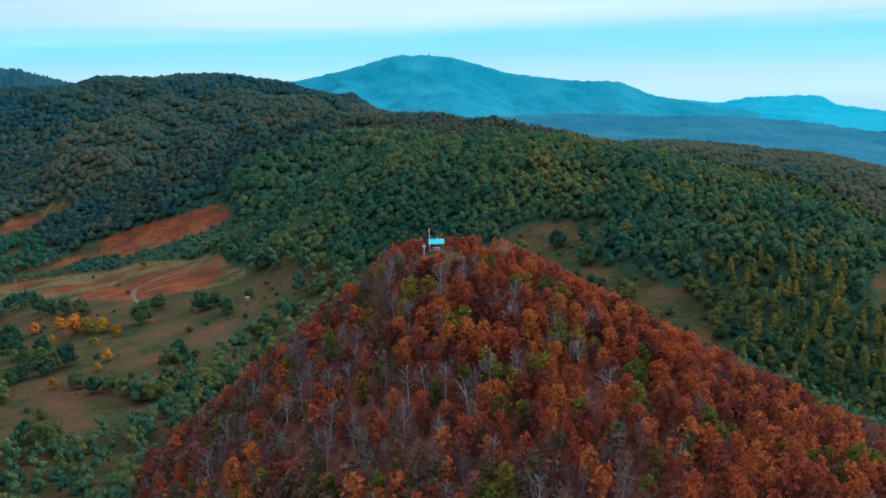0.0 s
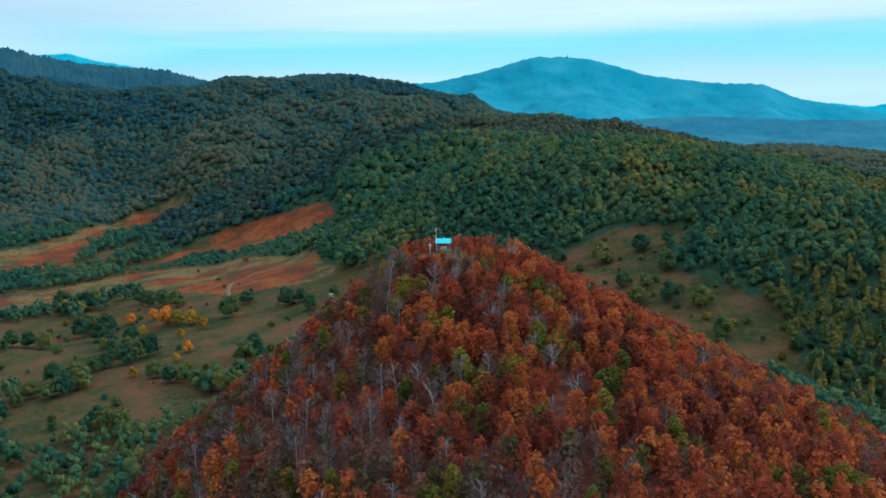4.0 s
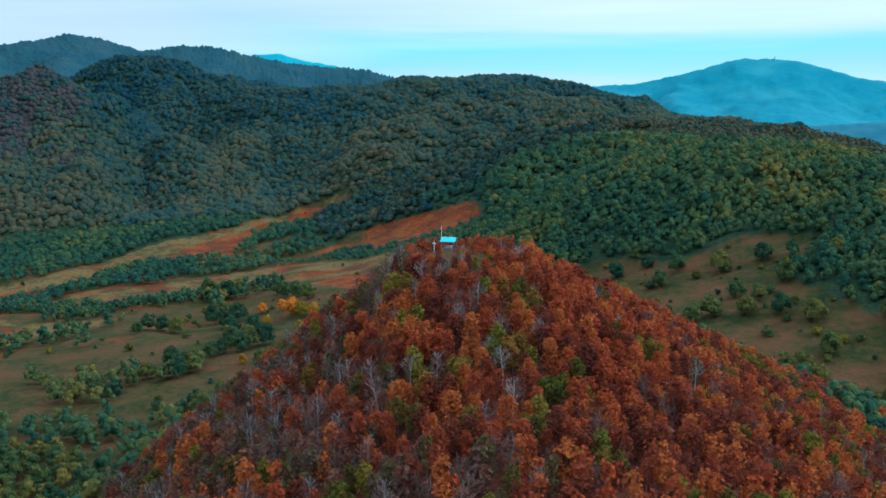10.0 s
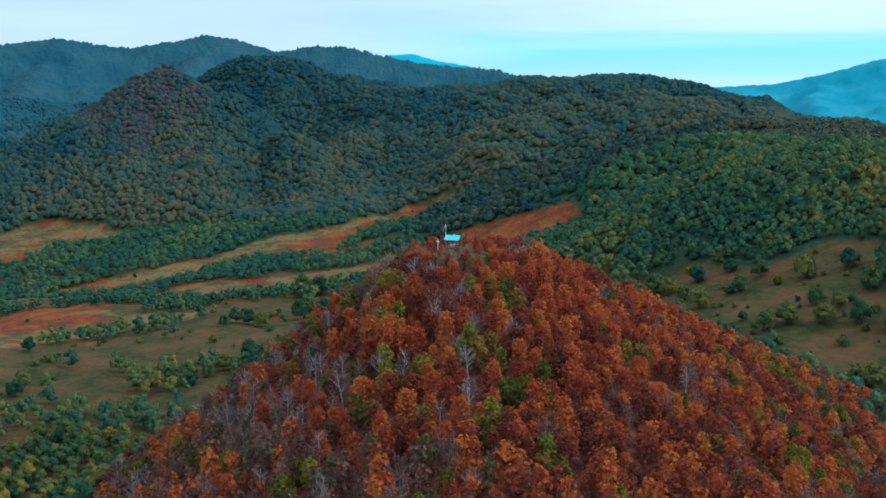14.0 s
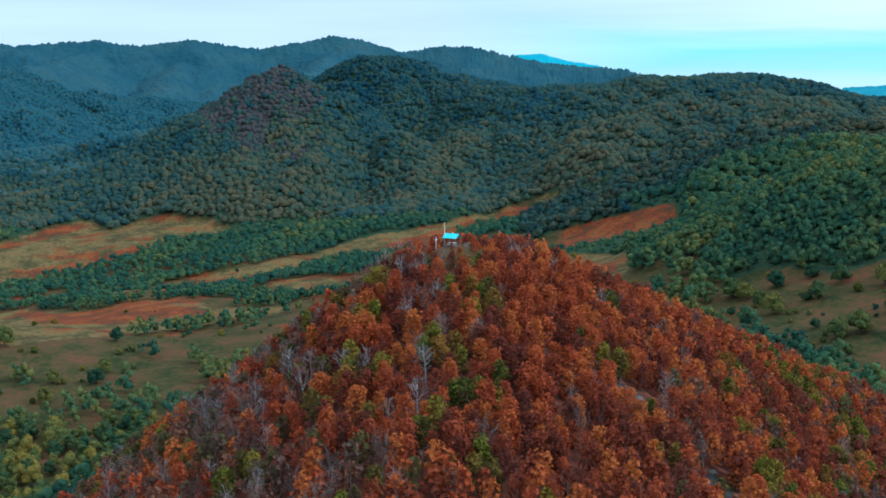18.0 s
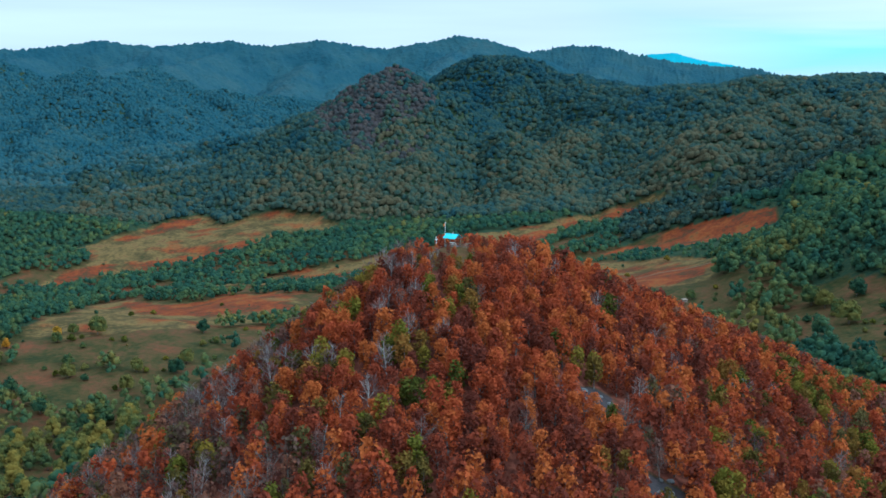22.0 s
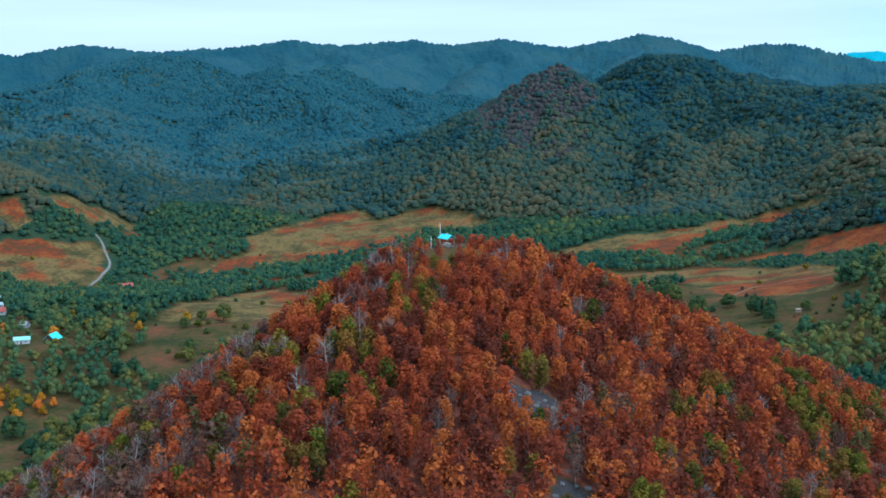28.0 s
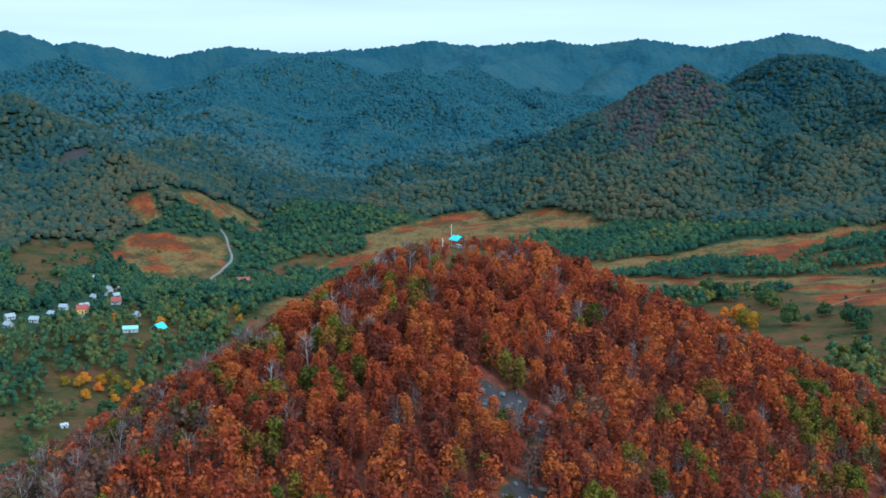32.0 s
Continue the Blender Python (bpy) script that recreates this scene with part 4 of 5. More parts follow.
lime_kinds = [tree_kind("young_tree", "young tree still in yellow-green leaf among the oaks", "tree", mesh_of("young_trunk", *limbs(np.random.RandomState(330 + k), 5.0, 0.12, 6), M_BARK), mesh_of("young_crown", *crown_cloud(np.random.RandomState(340 + k), 6.6, 4.4, 18, 20, 0.3, 0.16, 0.2), (M_LIME, M_OLIVE, M_OLIVE, M_LIME, M_AMBER)[k]), "green trees on the red hill") for k in range(4)]
g = np.where(green_here & ~thin)[0][:290]
plant(lime_kinds, zip(hx[g], hy[g]), r, 0.85, 1.25)

bm = bmesh.new()
bmesh.ops.create_icosphere(bm, subdivisions=1, radius=1.0)
core_v = np.array([q.co[:] for q in bm.verts])
core_f = np.array([[q.index for q in f.verts] for f in bm.faces])
bm.free()


def leafy(seed, height, width, cards, size):
    """A rounded crown: a leafy core with sprays of leaves standing off it."""
    q = np.random.RandomState(seed)
    d = q.normal(0, 1, (cards, 3))
    d[:, 2] = np.abs(d[:, 2]) * 1.1 - 0.35
    d /= np.linalg.norm(d, axis=1)[:, None]
    half = np.array([width, width, height * 0.86]) / 2
    lump = q.uniform(0.82, 1.12, (cards, 1))
    v, f = leaf_cards(d * half * lump + [0, 0, height * 0.54], d, size, q, 0.3)
    cv = core_v * half * 0.92 * (1 + q.normal(0, 0.16, (12, 1))) + [0, 0, height * 0.52]
    cf = np.array([(i, j, k, k) for i, j, k in core_f if core_v[[i, j, k], 2].mean() > -0.5]) + len(v)
    return np.concatenate([v, cv]), f, cf


def lobed(seed, height, width, lobes, cards, size, low=0.08):
    """A crown of several leafy lobes round a stem, as one quad mesh."""
    q = np.random.RandomState(seed)
    vs, fs, off = [], [], 0
    for k in range(lobes):
        f = (k + 0.5) / lobes
        a = k * 2.4 + q.uniform(-0.4, 0.4)
        rad = width * q.uniform(0.24, 0.31) * (1 - 0.25 * f)
        reach = (width / 2 - rad) * (1 - 0.75 * f ** 2) * q.uniform(0.75, 1.05)
        c = np.array([math.cos(a) * reach, math.sin(a) * reach, height * low + rad * 0.7 + (height * (0.98 - low) - rad * 1.6) * f])
        v, g, core = leafy(seed * 31 + k, rad * 2.3, rad * 2, cards, size)
        vs.append(v + c - [0, 0, rad * 1.2])
        fs += [tuple(int(n) + off for n in quad) for quad in g] + [tuple(int(n) + off for n in quad[:3]) for quad in core]
        off += len(v)
    return np.concatenate(vs), fs


def lobed_mass(seed, height, width, lobes, cards, size):
    v, fs = lobed(seed, height, width, lobes, cards, size)
    return v, np.array([f for f in fs if len(f) == 4]), np.array([f for f in fs if len(f) == 3])


# -- single trees and bushes in the meadows --
r = np.random.RandomState(22)
field_kinds = [tree_kind("field_tree", "rounded dark green tree standing in the meadow", "tree", mesh_of("field_trunk", *limbs(np.random.RandomState(400 + k), 6.0, 0.2, 6), M_BARK), mesh_of("field_crown", *lobed(410 + k, 8.8, 9.2, 7, 46, 0.5), M_FIELD), "meadow trees") for k in range(4)]
# x, y and width of each crown
HEDGES = [(-92, 324, 12), (-86, 312, 11), (-79, 311, 12), (-71, 323, 10), (-65, 327, 10), (-56, 326, 12), (-50, 330, 14), (-43, 334, 14), (-45, 292, 10), (-39, 279, 10), (-33, 274, 10), (-28, 265, 10), (-25, 256, 10), (-19, 250, 11), (-12, 245, 12), (-7, 240, 11), (-2, 234, 10), (6, 250, 12), (9, 240, 11), (17, 243, 11), (-76, 528, 15), (-65, 523, 15), (-66, 446, 15), (-57, 437, 15), (-61, 381, 12), (-60, 352, 12), (-52, 359, 10), (-31, 504, 14), (-26, 488, 12), (-19, 475, 13), (-13, 454, 13), (10, 393, 15), (26, 415, 10), (44, 387, 14), (52, 385, 10), (53, 367, 11), (72, 380, 7), (54, 307, 10), (60, 310, 12), (81, 330, 8), (48, 279, 9), (37, 264, 10), (0, 285, 13), (6, 293, 13), (6, 276, 10), (-8, 261, 11), (10, 258, 10), (15, 257, 10), (-73, 227, 14), (-68, 222, 14), (-76, 239, 11), (-112, 421, 11), (-103, 414, 11), (-94, 407, 12), (-117, 404, 9), (-80, 550, 14), (-73, 433, 15), (-63, 405, 12), (-63, 372, 9), (-48, 377, 12), (-87, 296, 13), (-80, 301, 11), (-103, 302, 10), (-110, 293, 9), (-118, 283, 9), (-126, 282, 10)]
CLEARING = [(131, 320, 13), (136, 310, 11), (140, 296, 10), (143, 278, 13), (152, 315, 11), (170, 314, 9), (165, 281, 11), (154, 240, 6), (180, 294, 12), (159, 221, 11), (169, 222, 12), (196, 275, 14), (202, 286, 9), (185, 216, 11), (189, 237, 10), (218, 270, 12), (197, 206, 13), (215, 236, 13), (232, 265, 10), (207, 192, 13), (213, 199, 9), (246, 244, 12), (195, 226, 10), (159, 203, 6), (182, 155, 13), (186, 148, 10), (177, 162, 10), (201, 165, 13)]
PASTURE = [(-290, 161, 14), (-274, 170, 12), (-266, 183, 12), (-265, 200, 6), (-277, 298, 8), (-303, 332, 8), (-285, 349, 14), (-301, 348, 8), (-296, 253, 10), (-291, 261, 10), (-268, 281, 10), (-257, 233, 10), (-226, 267, 10), (-229, 241, 10), (-232, 292, 10), (-209, 294, 10), (-225, 370, 10), (-211, 312, 10), (-316, 194, 10), (-334, 247, 10), (-376, 223, 10), (-338, 334, 10), (-411, 335, 10), (-342, 298, 10), (-320, 294, 10)]
sx, sy = scatter(-700, 260, 90, 950, 8.0, r)
grassy = in_any(sx, sy, MEADOW) & ~in_any(sx, sy, BRACKEN + DRY)
ok = (grassy & (r.rand(len(sx)) < np.where(sx > 120, 0.7, 0.3)) | in_any(sx, sy, DRY + BRACKEN) & (r.rand(len(sx)) < 0.03)) & (wave_noise(sx, sy, 60, 71) + 0.4 * r.normal(0, 1, len(sx)) > 0.35) & (np.hypot(sx, sy) > 110)
plant(field_kinds, HEDGES + CLEARING + PASTURE, r, 9.4)
bush_kinds = [tree_kind("bush", "low dark green bush in the rough meadow", "bush", mesh_of("bush_stem", *limbs(np.random.RandomState(450 + k), 2.0, 0.08, 4), M_BARK), mesh_of("bush_crown", *lobed(460 + k, 3.4, 4.6, 4, 26, 0.4, 0.0), (M_FIELD, M_FIELD, M_LIME)[k]), "bushes in the meadows") for k in range(3)]
ok = np.where(ok)[0]
ok = ok[r.permutation(len(ok))]
plant(bush_kinds, zip(sx[ok][:160], sy[ok][:160]), r, 0.5, 1.4)
mass("scrub", [crown_cloud(np.random.RandomState(470 + k), 3.4, 4.6, 6, 7, 0.9, 0.02, 0.28) for k in range(4)], sx[ok][160:], sy[ok][160:], r.uniform(0.3, 0.8, len(ok[160:])), r.rand(len(ok[160:])) * 1.1, M_GREEN_MASS, "scattered scrub in the rough meadows", category="scrub")
amber_kinds = [tree_kind("amber_tree", ("small tree in bright orange leaf in the meadow", "small tree in yellow leaf in the meadow")[k], "tree", mesh_of("amber_trunk", *limbs(np.random.RandomState(430 + k), 5.0, 0.16, 5), M_BARK), mesh_of("amber_crown", *lobed(440 + k, 7.4, 7.4, 6, 36, 0.46), (M_AMBER, M_GOLD)[k]), "orange trees in the meadow") for k in range(2)]
plant(amber_kinds, [(-42, 449, 8), (-40, 399, 8), (-29, 435, 8), (-25, 414, 13), (-19, 405, 11), (-11, 396, 10), (-7, 379, 8), (-22, 364, 6), (-24, 323, 7), (-32, 307, 5), (-61, 339, 4), (-54, 301, 6), (-436, 350, 8), (-447, 394, 11), (-335, 246, 8), (-344, 197, 8), (-335, 200, 8), (-318, 193, 8), (-319, 204, 7), (-316, 212, 6), (-350, 343, 7), (-400, 240, 8), (-330, 320, 7), (-310, 345, 7), (-326, 180, 7), (-302, 196, 6), (-350, 188, 7), (-341, 190, 8), (-328, 192, 7), (-336, 208, 7), (-326, 204, 8), (-309, 201, 7), (-304, 207, 6), (-312, 188, 6), (-380, 300, 8), (-370, 322, 8), (-420, 300, 8), (-395, 335, 8)], r, 7.6)

# -- the woods beyond --
r = np.random.RandomState(23)


def free(x, y):
    """Where trees stand: not in fields, on the near hill, on the road or by the houses; in clusters on the mosaic land."""
    m = inside(x, y, MOSAIC)
    cluster = wave_noise(x, y, 75, 51) + 0.7 * wave_noise(x, y, 28, 52)
    grove = in_any(x, y, MEADOW) & (cluster > 0.9) & (x < -130)
    glade = (x < 20) & (x > -560) & (y > 380) & (y < 780) & (wave_noise(x * 0.5 + y * 0.25, y, 90, 56) + 0.4 * wave_noise(x, y, 30, 57) < -0.45)
    return (~in_any(x, y, BRACKEN + DRY + MEADOW) | grove) & ~glade & ~on_hill(x, y) & (~m | (cluster > np.where(x < -270, -1.1, np.where(y < 290, -0.6, -0.3)))) & ~(np.hypot((x + 322) / 44, (y - 190) / 26) < 1) & ~by_house(x, y) & ~grey_slide(x, y)


def band(x, y):
    a = np.degrees(np.arctan2(y + 150, x))
    return (a > 22) & (a < 158)


mid_templates = [lobed_mass(500 + k, 10.4, 9.4, 4, 7, 1.0) for k in range(8)]
back_templates = [leafy(520 + k, 10.0, 8.6, 14, 1.1) for k in range(8)]
nx, ny = scatter(-700, 650, -60, 900, 7.3, r)
ok = band(nx, ny) & free(nx, ny) & (~inside(nx, ny, MOSAIC) | (r.rand(len(nx)) < 0.72))
nx, ny = nx[ok], ny[ok]
ok = in_sight(nx, ny, land(nx, ny)) | (r.rand(len(nx)) < 0.02)
nx, ny = nx[ok], ny[ok]
low_belt = (nx < 20) & (ny > 480)
size = r.uniform(0.68, 1.2, len(nx)) * np.where(low_belt & ~inside(nx, ny, MOSAIC), 0.78, 1.0) * np.where(inside(nx, ny, MOSAIC), 1.15, 1.0)
size = size * np.where((nx > -30) & (nx < 150) & (ny > 585) & (ny < 700), 0.5, 1.0)
edge_row = np.zeros(len(nx), bool)
for ox, oy in ((-18, 0), (0, -18), (-14, -14), (14, -14)):
    edge_row |= in_any(nx + ox, ny + oy, MEADOW)
edge_row &= (nx > 40) & (ny > 180)
size = size * np.where(edge_row, 1.2, 1.0)
gold = np.clip(0.3 + 0.22 * wave_noise(nx, ny, 160, 61) + r.normal(0, 0.12, len(nx)) + 0.15 * np.exp(-((nx - 260) / 170) ** 2 - ((ny - 430) / 170) ** 2) - 0.05 * (ny > 600) + 0.16 * np.clip((nx - 220) / 60, 0, 1) + 0.15 * np.clip((nx - 340) / 60, 0, 1), 0, 1.3)
grove = inside(nx, ny, MOSAIC) | edge_row


def spire(seed, height, width, cards, size):
    """A slender pointed crown in uneven tiers."""
    q = np.random.RandomState(seed)
    vs, fs, off = [], [], 0
    for k in range(5):
        f = k / 5
        rad = width * 0.5 * (0.72 + 0.3 * math.sin(min(1, f * 2.4) * 3.1)) * (1 - f) ** 0.55
        v, g, core = leafy(seed * 17 + k, height * 0.36, rad * 2, cards, size)
        vs.append(v + [q.normal(0, 0.12 * rad), q.normal(0, 0.12 * rad), height * (0.04 + 0.66 * f)])
        fs += [tuple(int(n) + off for n in quad) for quad in g] + [tuple(int(n) + off for n in quad[:3]) for quad in core]
        off += len(v)
    return np.concatenate(vs), fs


# the young mixed wood east of the hill, and the groves west of it, tree by tree where they stand nearest
east = ~edge_row & (nx > 185) & (ny < 330) & (ny > 30) & in_sight(nx, ny, land(nx, ny) - 4)
east = np.where(east)[0]
east = east[np.argsort(np.hypot(nx[east] - 190, ny[east] - 90))][:290]
birch_kinds = [tree_kind("birch_tree", "slender pointed birch turning yellow in the young wood", "tree", mesh_of("birch_trunk", *limbs(np.random.RandomState(560 + k), 9.0, 0.16, 6), M_PALE), mesh_of("birch_crown", *spire(570 + k, 11.5, 4.6, 22, 0.55), M_BIRCH), "birches in the young wood") for k in range(4)]
slim = r.rand(len(east)) < 0.55
plant(birch_kinds, zip(nx[east][slim], ny[east][slim]), r, 0.95, 1.35)
wood_kinds = [tree_kind("wood_tree", "rounded dark green tree in the mixed wood", "tree", mesh_of("wood_trunk", *limbs(np.random.RandomState(580 + k), 6.0, 0.2, 5), M_BARK), mesh_of("wood_crown", *lobed(590 + k, 9.4, 7.6, 6, 34, 0.5), M_FIELD), "rounded trees in the mixed wood") for k in range(4)]
plant(wood_kinds, zip(nx[east][~slim], ny[east][~slim]), r, 0.9, 1.3)
west = np.where(grove & (nx < -50) & (ny < 330))[0]
west = west[np.argsort(np.hypot(nx[west] + 190, ny[west] - 150))][:290]
grove_kinds = [tree_kind("grove_tree", ("green broadleaf tree in the grove below the hill", "olive-green broadleaf tree in the grove below the hill")[k % 2], "tree", mesh_of("grove_trunk", *limbs(np.random.RandomState(585 + k), 6.0, 0.2, 5), M_BARK), mesh_of("grove_crown", *lobed(595 + k, 9.4, 8.0, 6, 34, 0.5), (M_FIELD, M_BIRCH)[k % 2]), "trees in the groves") for k in range(4)]
plant(grove_kinds, zip(nx[west], ny[west]), r, 0.7, 1.2)
single = np.zeros(len(nx), bool)
single[east] = single[west] = True
fine_templates = [lobed_mass(540 + k, 9.0, 7.6, 3, 15, 0.62) for k in range(8)]
g2 = grove & ~single
mass("grove", fine_templates, nx[g2], ny[g2], size[g2], np.clip(gold[g2] + np.where(edge_row[g2], 0.0, 0.25), 0, 1.3), M_GREEN_MASS, "groves of green and olive trees below the hill")
w2 = ~grove & ~single
deep = w2 & (ny > 600)
w2 &= ny <= 600
mass("woodland", mid_templates, nx[w2], ny[w2], size[w2], gold[w2], M_GREEN_MASS, "dense green and olive broadleaf woods on the nearer hills")
spur_side = deep & (nx > 20) & (ny + 25 * wave_noise(nx, ny, 60, 65) > 715)
deep &= ~spur_side
mass("valley_woodland", back_templates, nx[deep], ny[deep], size[deep], gold[deep], M_GREEN_MASS, "broadleaf woods and hedges beyond the fields")
# haze-tinted leaves set the spurs back from the front hill
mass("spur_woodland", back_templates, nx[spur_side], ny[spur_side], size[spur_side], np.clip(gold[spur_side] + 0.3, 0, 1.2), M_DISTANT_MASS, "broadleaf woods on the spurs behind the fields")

# far crowns, shoulder to shoulder
far_templates = []
for k in range(10):
    q = np.random.RandomState(600 + k)
    lump = 1 + q.normal(0, 0.13, (12, 1))
    far_templates.append((core_v * lump * [4.4, 4.4, 4.0] + [0, 0, 5.6], core_f[core_v[core_f][:, :, 2].mean(1) > -0.45]))
fx, fy = scatter(-1500, 1250, 200, 1990, 6.1, r)
ok = band(fx, fy) & free(fx, fy) & ~((fx > -700) & (fx < 650) & (fy < 900))
fx, fy = fx[ok], fy[ok]
ok = in_sight(fx, fy, rise(fx, fy)) | (r.rand(len(fx)) < 0.02)
fx, fy = fx[ok], fy[ok]
brown = brownish(fx, fy) & (r.rand(len(fx)) < 0.82)
size = r.uniform(0.7, 1.18, len(fx))
tone = r.rand(len(fx))
# beyond 1000 m the tint sinks to the bluest tones, as painted haze
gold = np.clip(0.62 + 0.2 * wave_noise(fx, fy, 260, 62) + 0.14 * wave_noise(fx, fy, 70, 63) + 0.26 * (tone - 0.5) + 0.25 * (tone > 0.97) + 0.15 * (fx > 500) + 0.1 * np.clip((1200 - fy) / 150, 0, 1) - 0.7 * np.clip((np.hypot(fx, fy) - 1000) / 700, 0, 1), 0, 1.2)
# trees past about 1330 m take the bluer haze colour, with a ragged border
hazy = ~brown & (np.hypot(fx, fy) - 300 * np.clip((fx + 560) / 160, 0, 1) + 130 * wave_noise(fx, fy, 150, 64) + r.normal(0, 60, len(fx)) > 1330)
clear = ~brown & ~hazy
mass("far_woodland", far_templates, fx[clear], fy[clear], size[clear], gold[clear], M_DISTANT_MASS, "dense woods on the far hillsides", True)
mass("mountain_woodland", far_templates, fx[hazy], fy[hazy], size[hazy], np.clip(gold[hazy] + 0.25, 0, 1.2), M_HAZY_MASS, "woods on the mountain slopes, tinted with painted haze", True)
mass("leafless_thicket", far_templates, fx[brown], fy[brown], size[brown] * 0.85, tone[brown], M_BROWN_MASS, "brown leafless thicket on the steep cone", True)


# ---- things: box and board helpers ----
def block(size, at=(0, 0, 0), bevel=0.0, turn=(0, 0, 0)):
    """A box with softened edges, as a bmesh."""
    bm = bmesh.new()
    bmesh.ops.create_cube(bm, size=1.0, matrix=pose(*at, *turn) @ Matrix.Diagonal((*size, 1)))
    if bevel:
        bmesh.ops.bevel(bm, geom=list(bm.edges), offset=bevel, segments=1, affect="EDGES")
    return bm


def rod(radius, height, at=(0, 0, 0), sides=10, top=None, turn=(0, 0, 0)):
    bm = bmesh.new()
    bmesh.ops.create_cone(bm, cap_ends=True, segments=sides, radius1=radius, radius2=radius if top is None else top, depth=height, matrix=pose(*at, *turn) @ Matrix.Translation((0, 0, height / 2)))
    return bm


def piece(name, bm, material, parent, label=""):
    me = bpy.data.meshes.new(name)
    bm.to_mesh(me)
    bm.free()
    me.materials.append(material)
    return part(name, me, parent, label)


def thing(name, m, label, category, group=""):
    t = new(name)
    t.empty_display_size = 0.5
    t.matrix_basis = m
    return tagged(t, label, category, group)


def flat(name, colour, rough=0.6, metal=0.0, scale=1.5, spread=0.75):
    m = shade(name, [tuple(c * spread for c in colour), colour], scale, rough)
    m.node_tree.nodes["Principled BSDF"].inputs["Metallic"].default_value = metal
    return m


M_TEALROOF = flat("turquoise_sheet_metal", (0.12, 0.5, 0.55), 0.35)
M_WHITE = flat("white_paint", (0.75, 0.76, 0.75), 0.6)
M_TIMBER = flat("weathered_timber", (0.2, 0.16, 0.13), 0.85)
M_DARKWOOD = flat("dark_boards", (0.06, 0.045, 0.04), 0.85)
M_PLASTER = flat("pale_plaster", (0.34, 0.35, 0.35), 0.85)
M_GREYROOF = flat("pale_grey_roofing", (0.25, 0.29, 0.31), 0.6)
M_REDROOF = flat("dull_red_tiles", (0.25, 0.07, 0.06), 0.8)
M_YELLOW = flat("yellow_plaster", (0.6, 0.38, 0.08), 0.85)
M_GLASS = flat("dark_window_glass", (0.03, 0.04, 0.05), 0.1)
M_MINT = flat("faded_green_roofing", (0.25, 0.45, 0.4), 0.6)
M_PATH = flat("worn_earth", (0.13, 0.085, 0.05), 0.95)
M_FLAGRED = flat("orange_cloth", (0.6, 0.2, 0.05), 0.9)


def on_land(x, y, turn=0.0, sink=0.0):
    return pose(x, y, float(land(x, y)) - sink, 0, 0, turn)


# ---- summit: shelter, table, cross, flagpole, bench and rails ----
top_z = float(land(0, 0))


def summit(x, y, turn):
    return pose(x, y, float(land(x, y)), 0, 0, turn)


shelter = thing("picnic_shelter", pose(0, 0, top_z - 0.1, 0, 0, -27.5), "open timber picnic shelter with turquoise metal roof on the hilltop", "shelter")
for sx in (-1.65, 1.65):
    for sy in (-1.15, 1.15):
        piece("post", block((0.13, 0.13, 2.15), (sx, sy, 0.98), 0.015), M_TIMBER, shelter)
for sy in (-1.15, 1.15):
    piece("beam", block((3.6, 0.12, 0.16), (0, sy, 2.1), 0.012), M_TIMBER, shelter)
for sx in (-1.65, 1.65):
    piece("tie_beam", block((0.12, 2.5, 0.14), (sx, 0, 2.2), 0.012), M_TIMBER, shelter)
    bm = bmesh.new()
    rim = [bm.verts.new((sx + d, y, z)) for d in (-0.02, 0.02) for y, z in ((-1.4, 2.08), (1.4, 2.08), (0, 3.05))]
    bm.faces.new(rim[:3]), bm.faces.new(rim[:2:-1])
    for p, q in ((0, 1), (1, 2), (2, 0)):
        bm.faces.new((rim[p], rim[p + 3], rim[q + 3], rim[q]))
    piece("gable_board", bm, M_DARKWOOD, shelter, "dark boarded gable end")
for side in (-1, 1):
    slope = math.degrees(math.atan2(1.05, 1.55))
    roof = piece("roof_slope", block((4.05, 1.9, 0.05), (0, side * 0.8, 2.62), 0.01, (-side * slope, 0, 0)), M_TEALROOF, shelter, "turquoise sheet metal")
    for k in range(9):
        piece("seam", block((0.04, 1.9, 0.035), (-1.92 + k * 0.48, side * 0.815, 2.66), 0.0, (-side * slope, 0, 0)), M_TEALROOF, roof)
    piece("railing", block((3.4, 0.06, 0.1), (0, side * 1.15, 0.85), 0.01), M_TIMBER, shelter)
    for k in range(7):
        piece("baluster", block((0.06, 0.05, 0.72), (-1.5 + k * 0.5, side * 1.15, 0.45), 0.006), M_TIMBER, shelter)
piece("ridge_cap", block((4.1, 0.22, 0.06), (0, 0, 3.15), 0.015), M_TEALROOF, shelter)
piece("finial", rod(0.1, 0.4, (0.1, 0, 3.15), 8, 0.05), M_WHITE, shelter, "small white knob")
piece("floor_slab", block((3.7, 2.8, 0.12), (0, 0, 0.06), 0.02), M_ROCK, shelter)

table = thing("picnic_table", pose(0, 0, top_z + 0.02, 0, 0, -27.5), "pale wooden picnic table under the shelter", "table")
for k in range(4):
    piece("board", block((1.8, 0.17, 0.04), (0, -0.285 + k * 0.19, 0.75), 0.008), M_WHITE, table)
for sx in (-0.7, 0.7):
    piece("leg", block((0.08, 0.7, 0.73), (sx, 0, 0.365), 0.01), M_TIMBER, table)
for sy in (-0.75, 0.75):
    piece("seat", block((1.8, 0.26, 0.05), (0, sy, 0.45), 0.01), M_WHITE, table)
    for sx in (-0.7, 0.7):
        piece("seat_leg", block((0.08, 0.2, 0.43), (sx, sy, 0.215), 0.01), M_TIMBER, table)

